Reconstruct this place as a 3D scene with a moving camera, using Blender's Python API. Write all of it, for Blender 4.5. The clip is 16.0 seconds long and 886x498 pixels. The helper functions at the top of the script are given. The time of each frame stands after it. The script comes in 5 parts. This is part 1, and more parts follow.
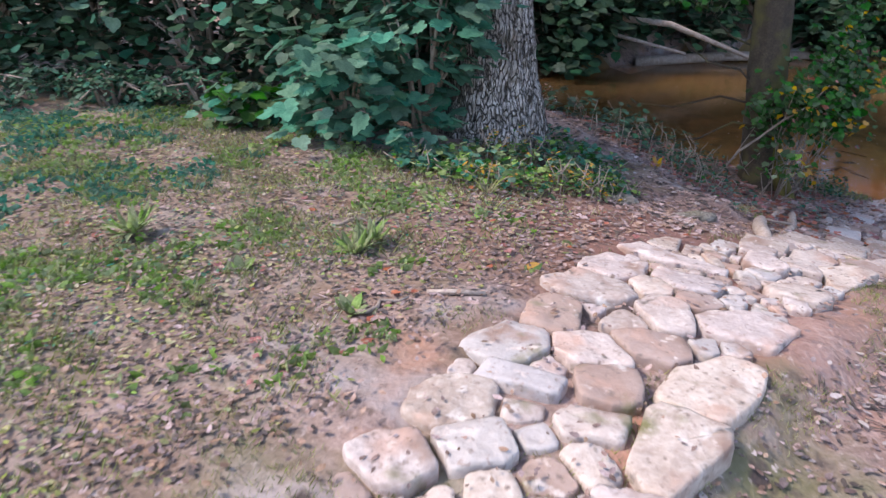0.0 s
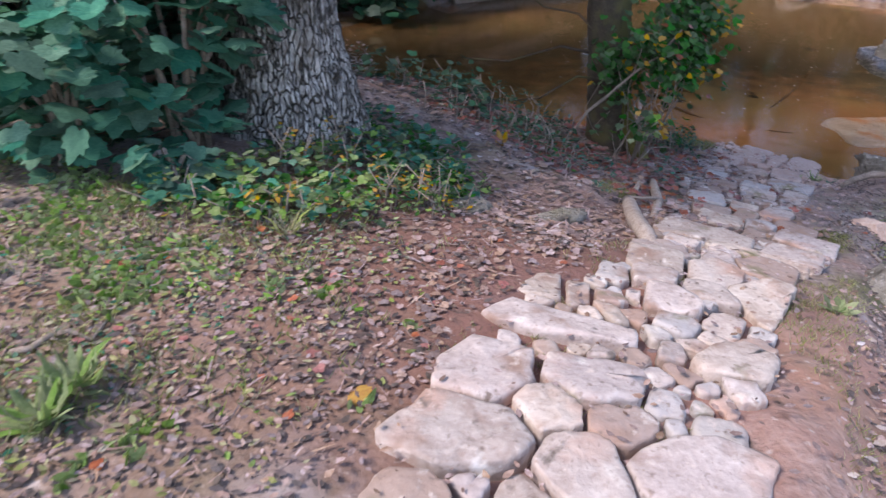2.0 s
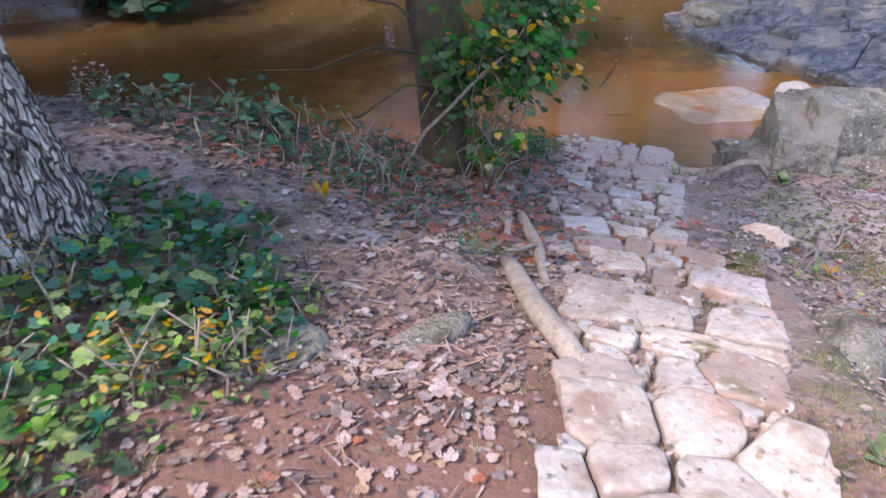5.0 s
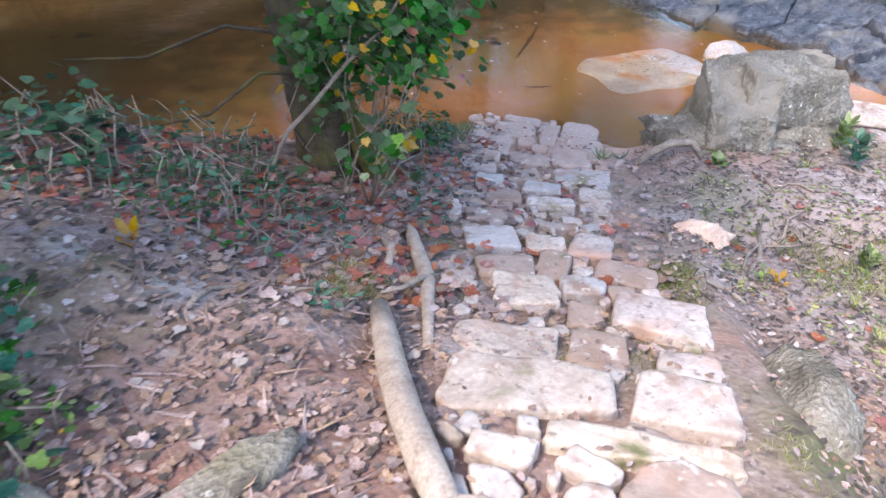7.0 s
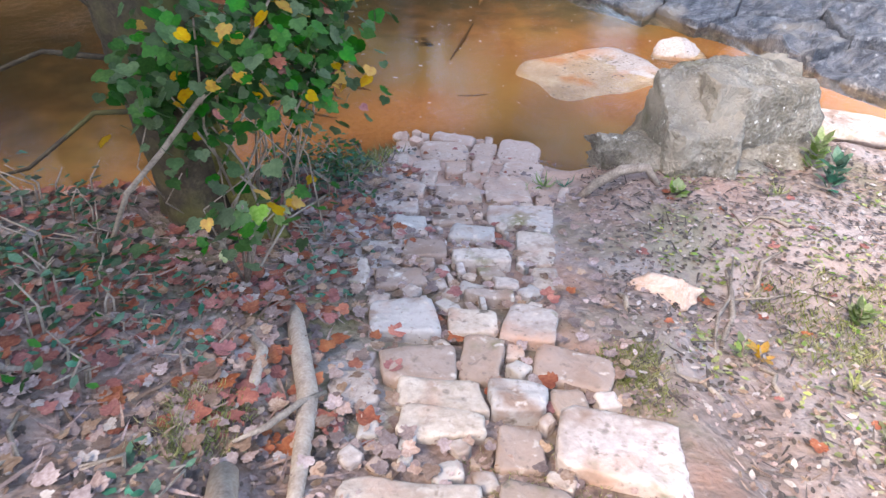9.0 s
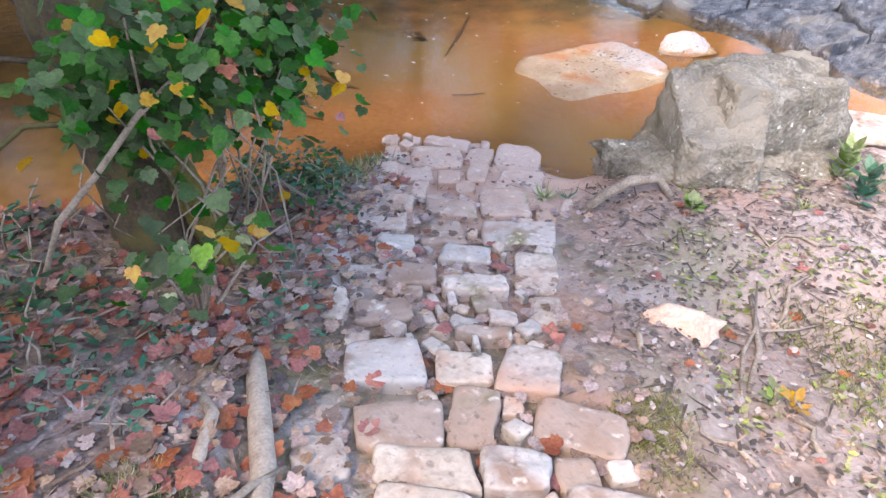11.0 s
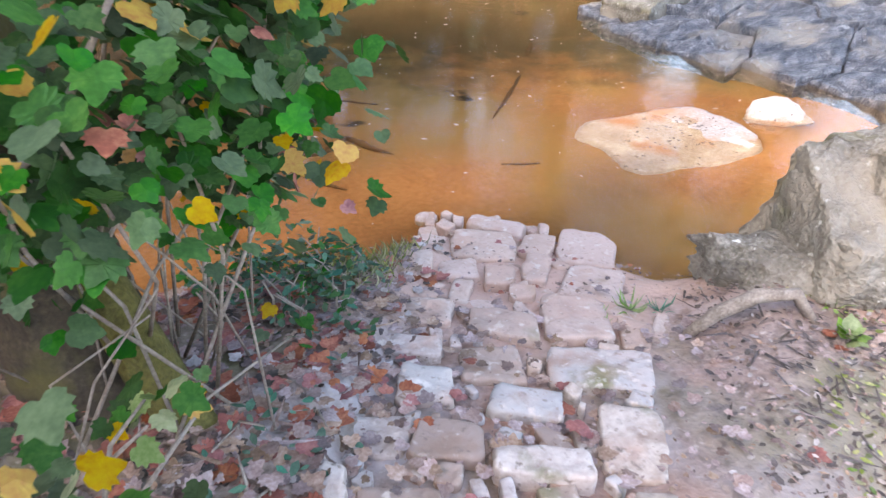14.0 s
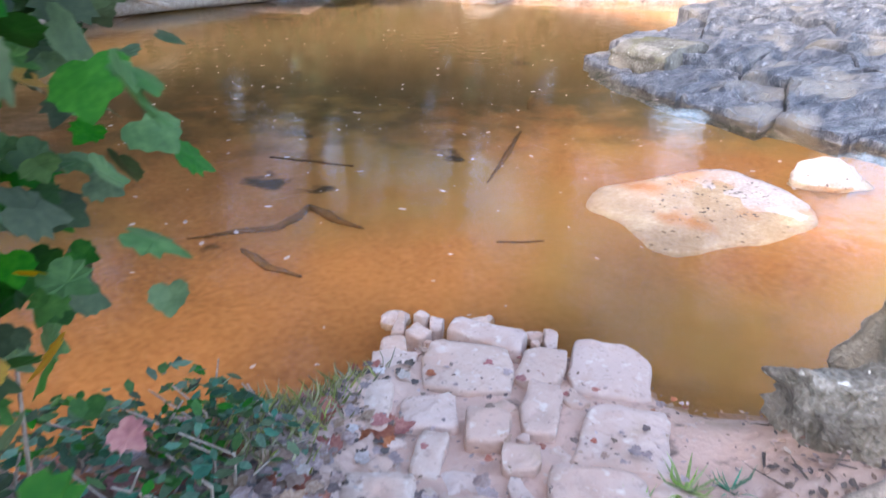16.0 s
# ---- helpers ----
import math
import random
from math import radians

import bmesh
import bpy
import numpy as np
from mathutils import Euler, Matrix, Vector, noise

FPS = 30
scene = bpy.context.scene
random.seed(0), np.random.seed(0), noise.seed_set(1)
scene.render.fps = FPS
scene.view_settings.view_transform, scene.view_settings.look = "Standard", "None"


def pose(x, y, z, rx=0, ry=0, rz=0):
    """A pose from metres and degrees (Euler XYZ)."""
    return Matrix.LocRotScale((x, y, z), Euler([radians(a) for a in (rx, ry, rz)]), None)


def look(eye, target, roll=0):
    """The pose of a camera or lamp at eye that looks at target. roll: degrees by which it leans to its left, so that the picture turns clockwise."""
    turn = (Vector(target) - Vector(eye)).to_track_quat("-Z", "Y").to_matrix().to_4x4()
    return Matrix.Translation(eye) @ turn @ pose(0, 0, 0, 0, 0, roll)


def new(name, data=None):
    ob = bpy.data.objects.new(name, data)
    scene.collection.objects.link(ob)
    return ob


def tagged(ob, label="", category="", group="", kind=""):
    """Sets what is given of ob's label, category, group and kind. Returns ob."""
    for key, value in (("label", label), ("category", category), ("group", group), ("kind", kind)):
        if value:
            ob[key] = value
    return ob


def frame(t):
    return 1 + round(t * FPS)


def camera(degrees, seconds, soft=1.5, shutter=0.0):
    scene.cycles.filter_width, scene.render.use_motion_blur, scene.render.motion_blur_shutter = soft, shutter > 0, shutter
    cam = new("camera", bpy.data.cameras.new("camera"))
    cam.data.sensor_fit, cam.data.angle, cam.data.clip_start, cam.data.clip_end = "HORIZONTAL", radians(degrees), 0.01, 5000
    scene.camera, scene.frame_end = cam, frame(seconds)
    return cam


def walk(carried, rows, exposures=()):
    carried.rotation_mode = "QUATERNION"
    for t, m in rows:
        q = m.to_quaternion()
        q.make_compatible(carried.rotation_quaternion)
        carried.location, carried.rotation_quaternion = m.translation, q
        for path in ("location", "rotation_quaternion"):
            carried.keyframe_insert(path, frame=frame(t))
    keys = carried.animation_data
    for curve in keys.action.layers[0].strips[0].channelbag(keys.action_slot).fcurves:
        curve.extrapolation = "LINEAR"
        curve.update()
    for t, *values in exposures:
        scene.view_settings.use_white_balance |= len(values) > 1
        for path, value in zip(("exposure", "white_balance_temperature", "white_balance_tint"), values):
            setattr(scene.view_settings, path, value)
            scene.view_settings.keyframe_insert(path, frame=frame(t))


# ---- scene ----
cam = camera(66.0, 16.0, soft=1.45, shutter=0.4)
PATH = [
    (0, (0.611, 0.202, 1.498), (0.46, 1.997, 0.628), 0.0),
    (0.5, (0.595, 0.572, 1.489), (0.506, 2.347, 0.573), 0.1),
    (1, (0.6, 0.919, 1.435), (0.605, 2.667, 0.461), 0.1),
    (1.5, (0.665, 1.352, 1.427), (0.809, 3.075, 0.421), 0.4),
    (2, (0.768, 1.661, 1.394), (1.074, 3.354, 0.374), 0.3),
    (2.5, (0.784, 1.93, 1.354), (1.206, 3.568, 0.288), 0.5),
    (3, (0.795, 2.259, 1.342), (1.356, 3.852, 0.271), 0.5),
    (3.5, (0.893, 2.526, 1.295), (1.543, 4.085, 0.224), 0.4),
    (6, (1.431, 3.629, 1.067), (2.268, 5.088, -0.016), 0.7),
    (6.5, (1.642, 3.756, 1.018), (2.515, 5.173, -0.091), 0.5),
    (7, (1.943, 3.88, 0.986), (2.831, 5.253, -0.166), 0.5),
    (7.5, (2.198, 4.129, 0.872), (3.098, 5.47, -0.307), 0.5),
    (8, (2.419, 4.282, 0.874), (3.374, 5.591, -0.298), 0.8),
    (8.5, (2.556, 4.414, 0.866), (3.54, 5.701, -0.306), 1.0),
    (11, (2.97, 4.835, 0.736), (3.947, 6.104, -0.463), 0.9),
    (11.5, (2.992, 4.938, 0.71), (3.981, 6.214, -0.47), 0.8),
    (12, (3.043, 5.026, 0.679), (4.03, 6.313, -0.492), 0.7),
    (12.5, (3.181, 5.153, 0.592), (4.14, 6.476, -0.562), 0.9),
    (13, (3.326, 5.366, 0.477), (4.275, 6.723, -0.644), 1.0),
    (13.5, (3.439, 5.519, 0.455), (4.406, 6.911, -0.608), 0.8),
    (14, (3.541, 5.71, 0.341), (4.491, 7.114, -0.72), 1.0),
    (14.5, (3.697, 5.933, 0.235), (4.645, 7.345, -0.817), 1.0),
    (15, (3.943, 6.136, 0.17), (4.897, 7.566, -0.851), 1.2),
    (15.5, (4.096, 6.338, 0.072), (5.049, 7.782, -0.931), 1.0),
    (16, (4.246, 6.508, 0.033), (5.227, 7.98, -0.899), 0.9),
]
walk(cam, [(t, look(eye, target, roll)) for t, eye, target, roll in PATH],
     [(0, 1.42, 6700, 18), (2, 1.33, 6600, 18), (3.5, 1.45, 6600, 18), (6, 2.05, 6700, 14), (7, 2.2, 6800, 12), (8, 2.3, 7100, 12), (11, 2.5, 7600, 15), (14, 2.75, 7700, 14), (16, 2.8, 7000, 14)])


# ---- light ----
SUN_EL, SUN_AZ = radians(52), radians(255)
world = bpy.data.worlds.new("sky")
scene.world = world
world.use_nodes = True
wn = world.node_tree.nodes
sky = wn.new("ShaderNodeTexSky")
sky.sky_type, sky.sun_disc, sky.sun_elevation, sky.sun_rotation = "NISHITA", False, SUN_EL, SUN_AZ
wn["Background"].inputs["Strength"].default_value = 0.15
world.node_tree.links.new(sky.outputs["Color"], wn["Background"].inputs["Color"])
sun_data = bpy.data.lights.new("sun", "SUN")
sun_data.energy, sun_data.angle, sun_data.color = 1.5, radians(12), (1.0, 0.92, 0.84)
sun = new("sun", sun_data)
sun.matrix_world = look((math.sin(SUN_AZ) * 30, math.cos(SUN_AZ) * 30, 30 * math.tan(SUN_EL)), (0, 0, 0))
RNG = random.Random(7)


# ---- materials ----
def material(name, stops, scale=6.0, fine=60.0, rough=0.8, bump=0.4, depth=0.01, vary=0.0, metal=0.0, spots=None, island=False, stretch=None):
    """Colour from two scales of noise over stops of (place, r, g, b), with relief. vary: brightness spread from piece to piece."""
    m = bpy.data.materials.new(name)
    m.use_nodes = True
    t = m.node_tree
    n, l = t.nodes, t.links
    b = n["Principled BSDF"]
    co = n.new("ShaderNodeNewGeometry")
    big = n.new("ShaderNodeTexNoise")
    big.inputs["Scale"].default_value, big.inputs["Detail"].default_value, big.inputs["Roughness"].default_value = scale, 6, 0.6
    small = n.new("ShaderNodeTexNoise")
    small.inputs["Scale"].default_value, small.inputs["Detail"].default_value = fine, 4
    mixf = n.new("ShaderNodeMath")
    mixf.operation = "MULTIPLY_ADD"
    mixf.inputs[1].default_value = 0.45
    part2 = n.new("ShaderNodeMath")
    part2.operation = "MULTIPLY"
    part2.inputs[1].default_value = 0.6
    ramp = n.new("ShaderNodeValToRGB")
    e = ramp.color_ramp.elements
    while len(e) < len(stops):
        e.new(0.5)
    for k, (p, *c) in enumerate(stops):
        e[k].position, e[k].color = p, (*c, 1)
    place = co.outputs["Position"]
    if stretch:
        mp = n.new("ShaderNodeMapping")
        mp.inputs["Scale"].default_value = stretch
        l.new(place, mp.inputs["Vector"])
        place = mp.outputs["Vector"]
    l.new(place, big.inputs["Vector"])
    l.new(place, small.inputs["Vector"])
    l.new(big.outputs["Fac"], part2.inputs[0])
    l.new(small.outputs["Fac"], mixf.inputs[0])
    l.new(part2.outputs[0], mixf.inputs[2])
    l.new(mixf.outputs[0], ramp.inputs["Fac"])
    colour = ramp.outputs["Color"]
    if vary:
        hsv = n.new("ShaderNodeHueSaturation")
        rnd = n.new("ShaderNodeMapRange")
        rnd.inputs["To Min"].default_value, rnd.inputs["To Max"].default_value = 1 - vary, 1 + vary
        hue = n.new("ShaderNodeMapRange")
        hue.inputs["To Min"].default_value, hue.inputs["To Max"].default_value = 0.5 - vary * 0.06, 0.5 + vary * 0.06
        sat = n.new("ShaderNodeMapRange")
        sat.inputs["To Min"].default_value, sat.inputs["To Max"].default_value = 1 - vary, 1 + vary * 0.5
        if island:
            source = co.outputs["Random Per Island"]
        else:
            source = n.new("ShaderNodeObjectInfo").outputs["Random"]
        other = n.new("ShaderNodeMath")
        other.operation = "FRACT"
        times = n.new("ShaderNodeMath")
        times.operation = "MULTIPLY"
        times.inputs[1].default_value = 17.31
        l.new(source, rnd.inputs["Value"])
        l.new(source, times.inputs[0])
        l.new(times.outputs[0], other.inputs[0])
        l.new(other.outputs[0], hue.inputs["Value"])
        l.new(other.outputs[0], sat.inputs["Value"])
        l.new(rnd.outputs["Result"], hsv.inputs["Value"])
        l.new(hue.outputs["Result"], hsv.inputs["Hue"])
        l.new(sat.outputs["Result"], hsv.inputs["Saturation"])
        l.new(colour, hsv.inputs["Color"])
        colour = hsv.outputs["Color"]
    if spots:
        colour = patch(t, colour, *spots)
    l.new(colour, b.inputs["Base Color"])
    bp = n.new("ShaderNodeBump")
    bp.inputs["Strength"].default_value, bp.inputs["Distance"].default_value = bump, depth
    l.new(mixf.outputs[0], bp.inputs["Height"])
    l.new(bp.outputs["Normal"], b.inputs["Normal"])
    b.inputs["Roughness"].default_value, b.inputs["Metallic"].default_value = rough, metal
    return m


def patch(t, colour, rgb, scale, low, high, offset=0.0):
    """Lays patches of another colour (lichen, moss, stains) over colour, where a noise passes low to high."""
    n, l = t.nodes, t.links
    co = n.new("ShaderNodeNewGeometry")
    noise_node = n.new("ShaderNodeTexNoise")
    noise_node.noise_dimensions = "4D"
    noise_node.inputs["W"].default_value = offset
    noise_node.inputs["Scale"].default_value, noise_node.inputs["Detail"].default_value = scale, 7
    l.new(co.outputs["Position"], noise_node.inputs["Vector"])
    rng = n.new("ShaderNodeMapRange")
    rng.inputs["From Min"].default_value, rng.inputs["From Max"].default_value = low, high
    l.new(noise_node.outputs["Fac"], rng.inputs["Value"])
    mix = n.new("ShaderNodeMix")
    mix.data_type = "RGBA"
    l.new(rng.outputs["Result"], mix.inputs[0])
    l.new(colour, mix.inputs[6])
    mix.inputs[7].default_value = (*rgb, 1)
    return mix.outputs[2]


def add_patch(m, *spots):
    """Another layer of patches over the base colour that m has."""
    t = m.node_tree
    b = t.nodes["Principled BSDF"]
    now = b.inputs["Base Color"].links[0].from_socket
    t.links.new(patch(t, now, *spots), b.inputs["Base Color"])
    return m


def patch_near(m, rgb, centre, near, far, strength=1.0, scale=3.0):
    """A broad stain of another soil colour, or of painted-in dark water, round a place, ragged at its edge."""
    t = m.node_tree
    n, l = t.nodes, t.links
    b = n["Principled BSDF"]
    now = b.inputs["Base Color"].links[0].from_socket
    co = n.new("ShaderNodeNewGeometry")
    dist = n.new("ShaderNodeVectorMath")
    dist.operation = "DISTANCE"
    dist.inputs[1].default_value = centre
    rag = n.new("ShaderNodeTexNoise")
    rag.inputs["Scale"].default_value, rag.inputs["Detail"].default_value = scale, 8
    add = n.new("ShaderNodeMath")
    add.operation = "MULTIPLY_ADD"
    add.inputs[1].default_value = (far - near) * 1.6
    rng = n.new("ShaderNodeMapRange")
    rng.inputs["From Min"].default_value, rng.inputs["From Max"].default_value = far + (far - near) * 0.8, near + (far - near) * 0.8
    rng.inputs["To Max"].default_value = strength
    mix = n.new("ShaderNodeMix")
    mix.data_type = "RGBA"
    l.new(co.outputs["Position"], dist.inputs[0])
    l.new(co.outputs["Position"], rag.inputs["Vector"])
    l.new(rag.outputs["Fac"], add.inputs[0])
    l.new(dist.outputs["Value"], add.inputs[2])
    l.new(add.outputs[0], rng.inputs["Value"])
    l.new(rng.outputs["Result"], mix.inputs[0])
    l.new(now, mix.inputs[6])
    mix.inputs[7].default_value = (*rgb, 1)
    l.new(mix.outputs[2], b.inputs["Base Color"])
    return m


def tint_some(m, rgb, low, high):
    """Gives some of the pieces, by chance, another colour of stone."""
    t = m.node_tree
    n, l = t.nodes, t.links
    b = n["Principled BSDF"]
    now = b.inputs["Base Color"].links[0].from_socket
    info = n.new("ShaderNodeObjectInfo")
    rng = n.new("ShaderNodeMapRange")
    rng.inputs["From Min"].default_value, rng.inputs["From Max"].default_value = low, high
    rng.inputs["To Max"].default_value = 0.65
    mix = n.new("ShaderNodeMix")
    mix.data_type = "RGBA"
    l.new(info.outputs["Random"], rng.inputs["Value"])
    l.new(rng.outputs["Result"], mix.inputs[0])
    l.new(now, mix.inputs[6])
    mix.inputs[7].default_value = (*rgb, 1)
    l.new(mix.outputs[2], b.inputs["Base Color"])


STONE = material("pale_sandstone", [(0.3, 0.31, 0.235, 0.20), (0.5, 0.46, 0.375, 0.335), (0.7, 0.61, 0.535, 0.49)], 4, 34, 0.87, 0.9, 0.016, 0.28)
tint_some(STONE, (0.37, 0.365, 0.37), 0.74, 0.82)
tint_some(STONE, (0.36, 0.245, 0.195), 0.22, 0.12)
add_patch(STONE, (0.50, 0.30, 0.22), 3.0, 0.56, 0.72, 3.0)
add_patch(STONE, (0.16, 0.13, 0.11), 14.0, 0.62, 0.72, 8.0)
add_patch(STONE, (0.30, 0.20, 0.155), 5.5, 0.54, 0.68, 12.0)
add_patch(STONE, (0.17, 0.16, 0.07), 4.2, 0.61, 0.72, 16.0)
add_patch(STONE, (0.68, 0.63, 0.58), 8.0, 0.62, 0.70, 21.0)
add_patch(STONE, (0.20, 0.15, 0.125), 26.0, 0.60, 0.72, 27.0)
patch_near(STONE, (0.60, 0.40, 0.32), (5.75, 8.05, -1.7), 0.6, 1.4, 0.6, 9.0)
add_patch(STONE, (0.32, 0.235, 0.20), 38.0, 0.60, 0.74, 37.0)
add_patch(STONE, (0.62, 0.53, 0.47), 17.0, 0.60, 0.70, 41.0)
SOIL = material("reddish_soil", [(0.30, 0.09, 0.06, 0.05), (0.46, 0.22, 0.15, 0.125), (0.60, 0.36, 0.265, 0.235), (0.74, 0.48, 0.39, 0.36)], 3.2, 36, 0.95, 0.75, 0.03)
add_patch(SOIL, (0.13, 0.135, 0.055), 1.3, 0.52, 0.70, 5.0)
add_patch(SOIL, (0.40, 0.36, 0.36), 2.6, 0.52, 0.68, 11.0)
add_patch(SOIL, (0.07, 0.05, 0.045), 9.0, 0.60, 0.70, 15.0)
add_patch(SOIL, (0.42, 0.22, 0.15), 1.7, 0.58, 0.72, 19.0)
patch_near(SOIL, (0.21, 0.10, 0.078), (1.3, 4.4, -0.3), 0.9, 2.2, 0.88)
patch_near(SOIL, (0.40, 0.22, 0.17), (2.6, 3.0, -0.2), 0.3, 1.2, 0.6)
patch_near(SOIL, (0.22, 0.165, 0.10), (-1.6, 3.2, 0.0), 1.2, 2.6, 0.5)
patch_near(SOIL, (0.33, 0.275, 0.265), (6.0, 5.4, -1.4), 0.7, 2.0, 0.6)
patch_near(SOIL, (0.58, 0.385, 0.31), (5.65, 8.0, -1.7), 0.6, 1.2, 0.85)
add_patch(SOIL, (0.085, 0.065, 0.055), 7.0, 0.59, 0.70, 23.0)
add_patch(SOIL, (0.50, 0.42, 0.38), 19.0, 0.62, 0.72, 27.0)
BARK = material("grey_bark", [(0.34, 0.10, 0.088, 0.078), (0.48, 0.27, 0.245, 0.225), (0.62, 0.55, 0.52, 0.49)], 24, 80, 0.92, 1.0, 0.02, stretch=(1, 1, 0.35))


def furrow(m, scale, flat):
    """Dark upright cracks between plates of bark."""
    t = m.node_tree
    n, l = t.nodes, t.links
    b = n["Principled BSDF"]
    now = b.inputs["Base Color"].links[0].from_socket
    co = n.new("ShaderNodeNewGeometry")
    warp = n.new("ShaderNodeTexNoise")
    warp.inputs["Scale"].default_value, warp.inputs["Detail"].default_value = 5, 4
    shift = n.new("ShaderNodeVectorMath")
    shift.operation = "MULTIPLY_ADD"
    shift.inputs[1].default_value = (0.09, 0.09, 0.5)
    mp = n.new("ShaderNodeMapping")
    mp.inputs["Scale"].default_value = (1, 1, flat)
    cells = n.new("ShaderNodeTexVoronoi")
    cells.feature = "DISTANCE_TO_EDGE"
    cells.inputs["Scale"].default_value = scale
    rng = n.new("ShaderNodeMapRange")
    rng.inputs["From Min"].default_value, rng.inputs["From Max"].default_value = 0.0, 0.13
    mix = n.new("ShaderNodeMix")
    mix.data_type = "RGBA"
    mix.inputs[6].default_value = (0.05, 0.041, 0.034, 1)
    bp = n.new("ShaderNodeBump")
    bp.inputs["Strength"].default_value, bp.inputs["Distance"].default_value = 1.0, 0.03
    l.new(co.outputs["Position"], warp.inputs["Vector"])
    l.new(warp.outputs["Color"], shift.inputs[0])
    l.new(co.outputs["Position"], shift.inputs[2])
    l.new(shift.outputs["Vector"], mp.inputs["Vector"])
    l.new(mp.outputs["Vector"], cells.inputs["Vector"])
    l.new(cells.outputs["Distance"], rng.inputs["Value"])
    l.new(rng.outputs["Result"], mix.inputs[0])
    l.new(now, mix.inputs[7])
    l.new(mix.outputs[2], b.inputs["Base Color"])
    l.new(rng.outputs["Result"], bp.inputs["Height"])
    l.new(b.inputs["Normal"].links[0].from_socket, bp.inputs["Normal"])
    l.new(bp.outputs["Normal"], b.inputs["Normal"])


furrow(BARK, 34, 0.17)
add_patch(BARK, (0.11, 0.085, 0.05), 2.2, 0.5, 0.66, 4.0)
DARK_BARK = material("dark_mossy_bark", [(0.3, 0.02, 0.015, 0.01), (0.55, 0.06, 0.045, 0.03), (0.75, 0.12, 0.10, 0.06)], 7, 60, 0.92, 0.8, 0.02, spots=((0.10, 0.092, 0.028), 4.0, 0.50, 0.66, 2.0))
MOSSY = material("moss_covered_bark", [(0.3, 0.05, 0.042, 0.014), (0.5, 0.115, 0.10, 0.025), (0.7, 0.19, 0.165, 0.045)], 9, 80, 0.95, 0.9, 0.02)
WOOD = material("weathered_wood", [(0.3, 0.17, 0.125, 0.10), (0.5, 0.36, 0.29, 0.245), (0.7, 0.50, 0.43, 0.37)], 12, 90, 0.85, 0.6, 0.008)
ROCK = material("mossy_boulder_rock", [(0.32, 0.075, 0.062, 0.048), (0.5, 0.185, 0.165, 0.135), (0.66, 0.36, 0.33, 0.29)], 5, 50, 0.88, 1.0, 0.05, spots=((0.15, 0.14, 0.06), 2.2, 0.56, 0.70, 4.0))
add_patch(ROCK, (0.10, 0.085, 0.07), 5.0, 0.54, 0.66, 14.0)
add_patch(ROCK, (0.60, 0.58, 0.54), 20.0, 0.65, 0.69, 9.0)
add_patch(ROCK, (0.30, 0.26, 0.215), 1.6, 0.52, 0.64, 29.0)
SLATE = material("wet_grey_bedrock", [(0.36, 0.026, 0.030, 0.040), (0.50, 0.095, 0.102, 0.125), (0.64, 0.28, 0.28, 0.30)], 5, 42, 0.28, 1.0, 0.08, stretch=(1, 2.2, 1))
add_patch(SLATE, (0.34, 0.30, 0.26), 1.4, 0.55, 0.66, 7.0)
add_patch(SLATE, (0.42, 0.42, 0.44), 11.0, 0.60, 0.68, 33.0)
PALE = material("bleached_river_rock", [(0.3, 0.28, 0.205, 0.17), (0.5, 0.42, 0.345, 0.305), (0.7, 0.58, 0.53, 0.49)], 3, 40, 0.6, 0.5, 0.02)
add_patch(PALE, (0.45, 0.22, 0.11), 2.4, 0.55, 0.70, 3.0)
add_patch(PALE, (0.16, 0.12, 0.10), 16.0, 0.63, 0.68, 5.0)
ORANGE = material("orange_clay_rock", [(0.3, 0.46, 0.27, 0.185), (0.5, 0.62, 0.43, 0.335), (0.7, 0.74, 0.60, 0.51)], 7, 60, 0.9, 0.6, 0.02)
GREEN = material("vine_leaf", [(0.3, 0.036, 0.125, 0.08), (0.5, 0.06, 0.20, 0.125), (0.7, 0.11, 0.29, 0.18)], 14, 90, 0.6, 0.3, 0.004, 0.4, island=True)
BRIGHT = material("bright_leaf", [(0.3, 0.026, 0.082, 0.016), (0.5, 0.045, 0.13, 0.026), (0.7, 0.085, 0.185, 0.04)], 14, 90, 0.5, 0.3, 0.004, 0.45, island=True)
VINE = material("vine_green_leaf", [(0.3, 0.014, 0.058, 0.010), (0.5, 0.026, 0.092, 0.016), (0.7, 0.055, 0.14, 0.026)], 14, 90, 0.55, 0.3, 0.004, 0.45, island=True)
LIME = material("lawn_weed", [(0.3, 0.13, 0.22, 0.05), (0.5, 0.22, 0.33, 0.09), (0.7, 0.36, 0.44, 0.17)], 14, 90, 0.6, 0.3, 0.004, 0.4, island=True)
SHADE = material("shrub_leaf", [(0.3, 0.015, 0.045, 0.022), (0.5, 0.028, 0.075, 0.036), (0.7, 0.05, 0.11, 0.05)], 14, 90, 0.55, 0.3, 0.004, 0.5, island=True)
GRASS = material("grass_blade", [(0.3, 0.16, 0.18, 0.06), (0.5, 0.28, 0.30, 0.11), (0.7, 0.48, 0.42, 0.23)], 5, 60, 0.7, 0.2, 0.003, 0.5, island=True)
YELLOW = material("yellow_leaf", [(0.3, 0.40, 0.13, 0.008), (0.5, 0.50, 0.27, 0.008), (0.7, 0.56, 0.38, 0.012)], 40, 90, 0.6, 0.3, 0.003, 0.16, island=True)
DEAD = material("dead_leaf", [(0.3, 0.125, 0.072, 0.060), (0.5, 0.245, 0.155, 0.132), (0.7, 0.39, 0.29, 0.26)], 12, 90, 0.8, 0.4, 0.004, 0.5, island=True)
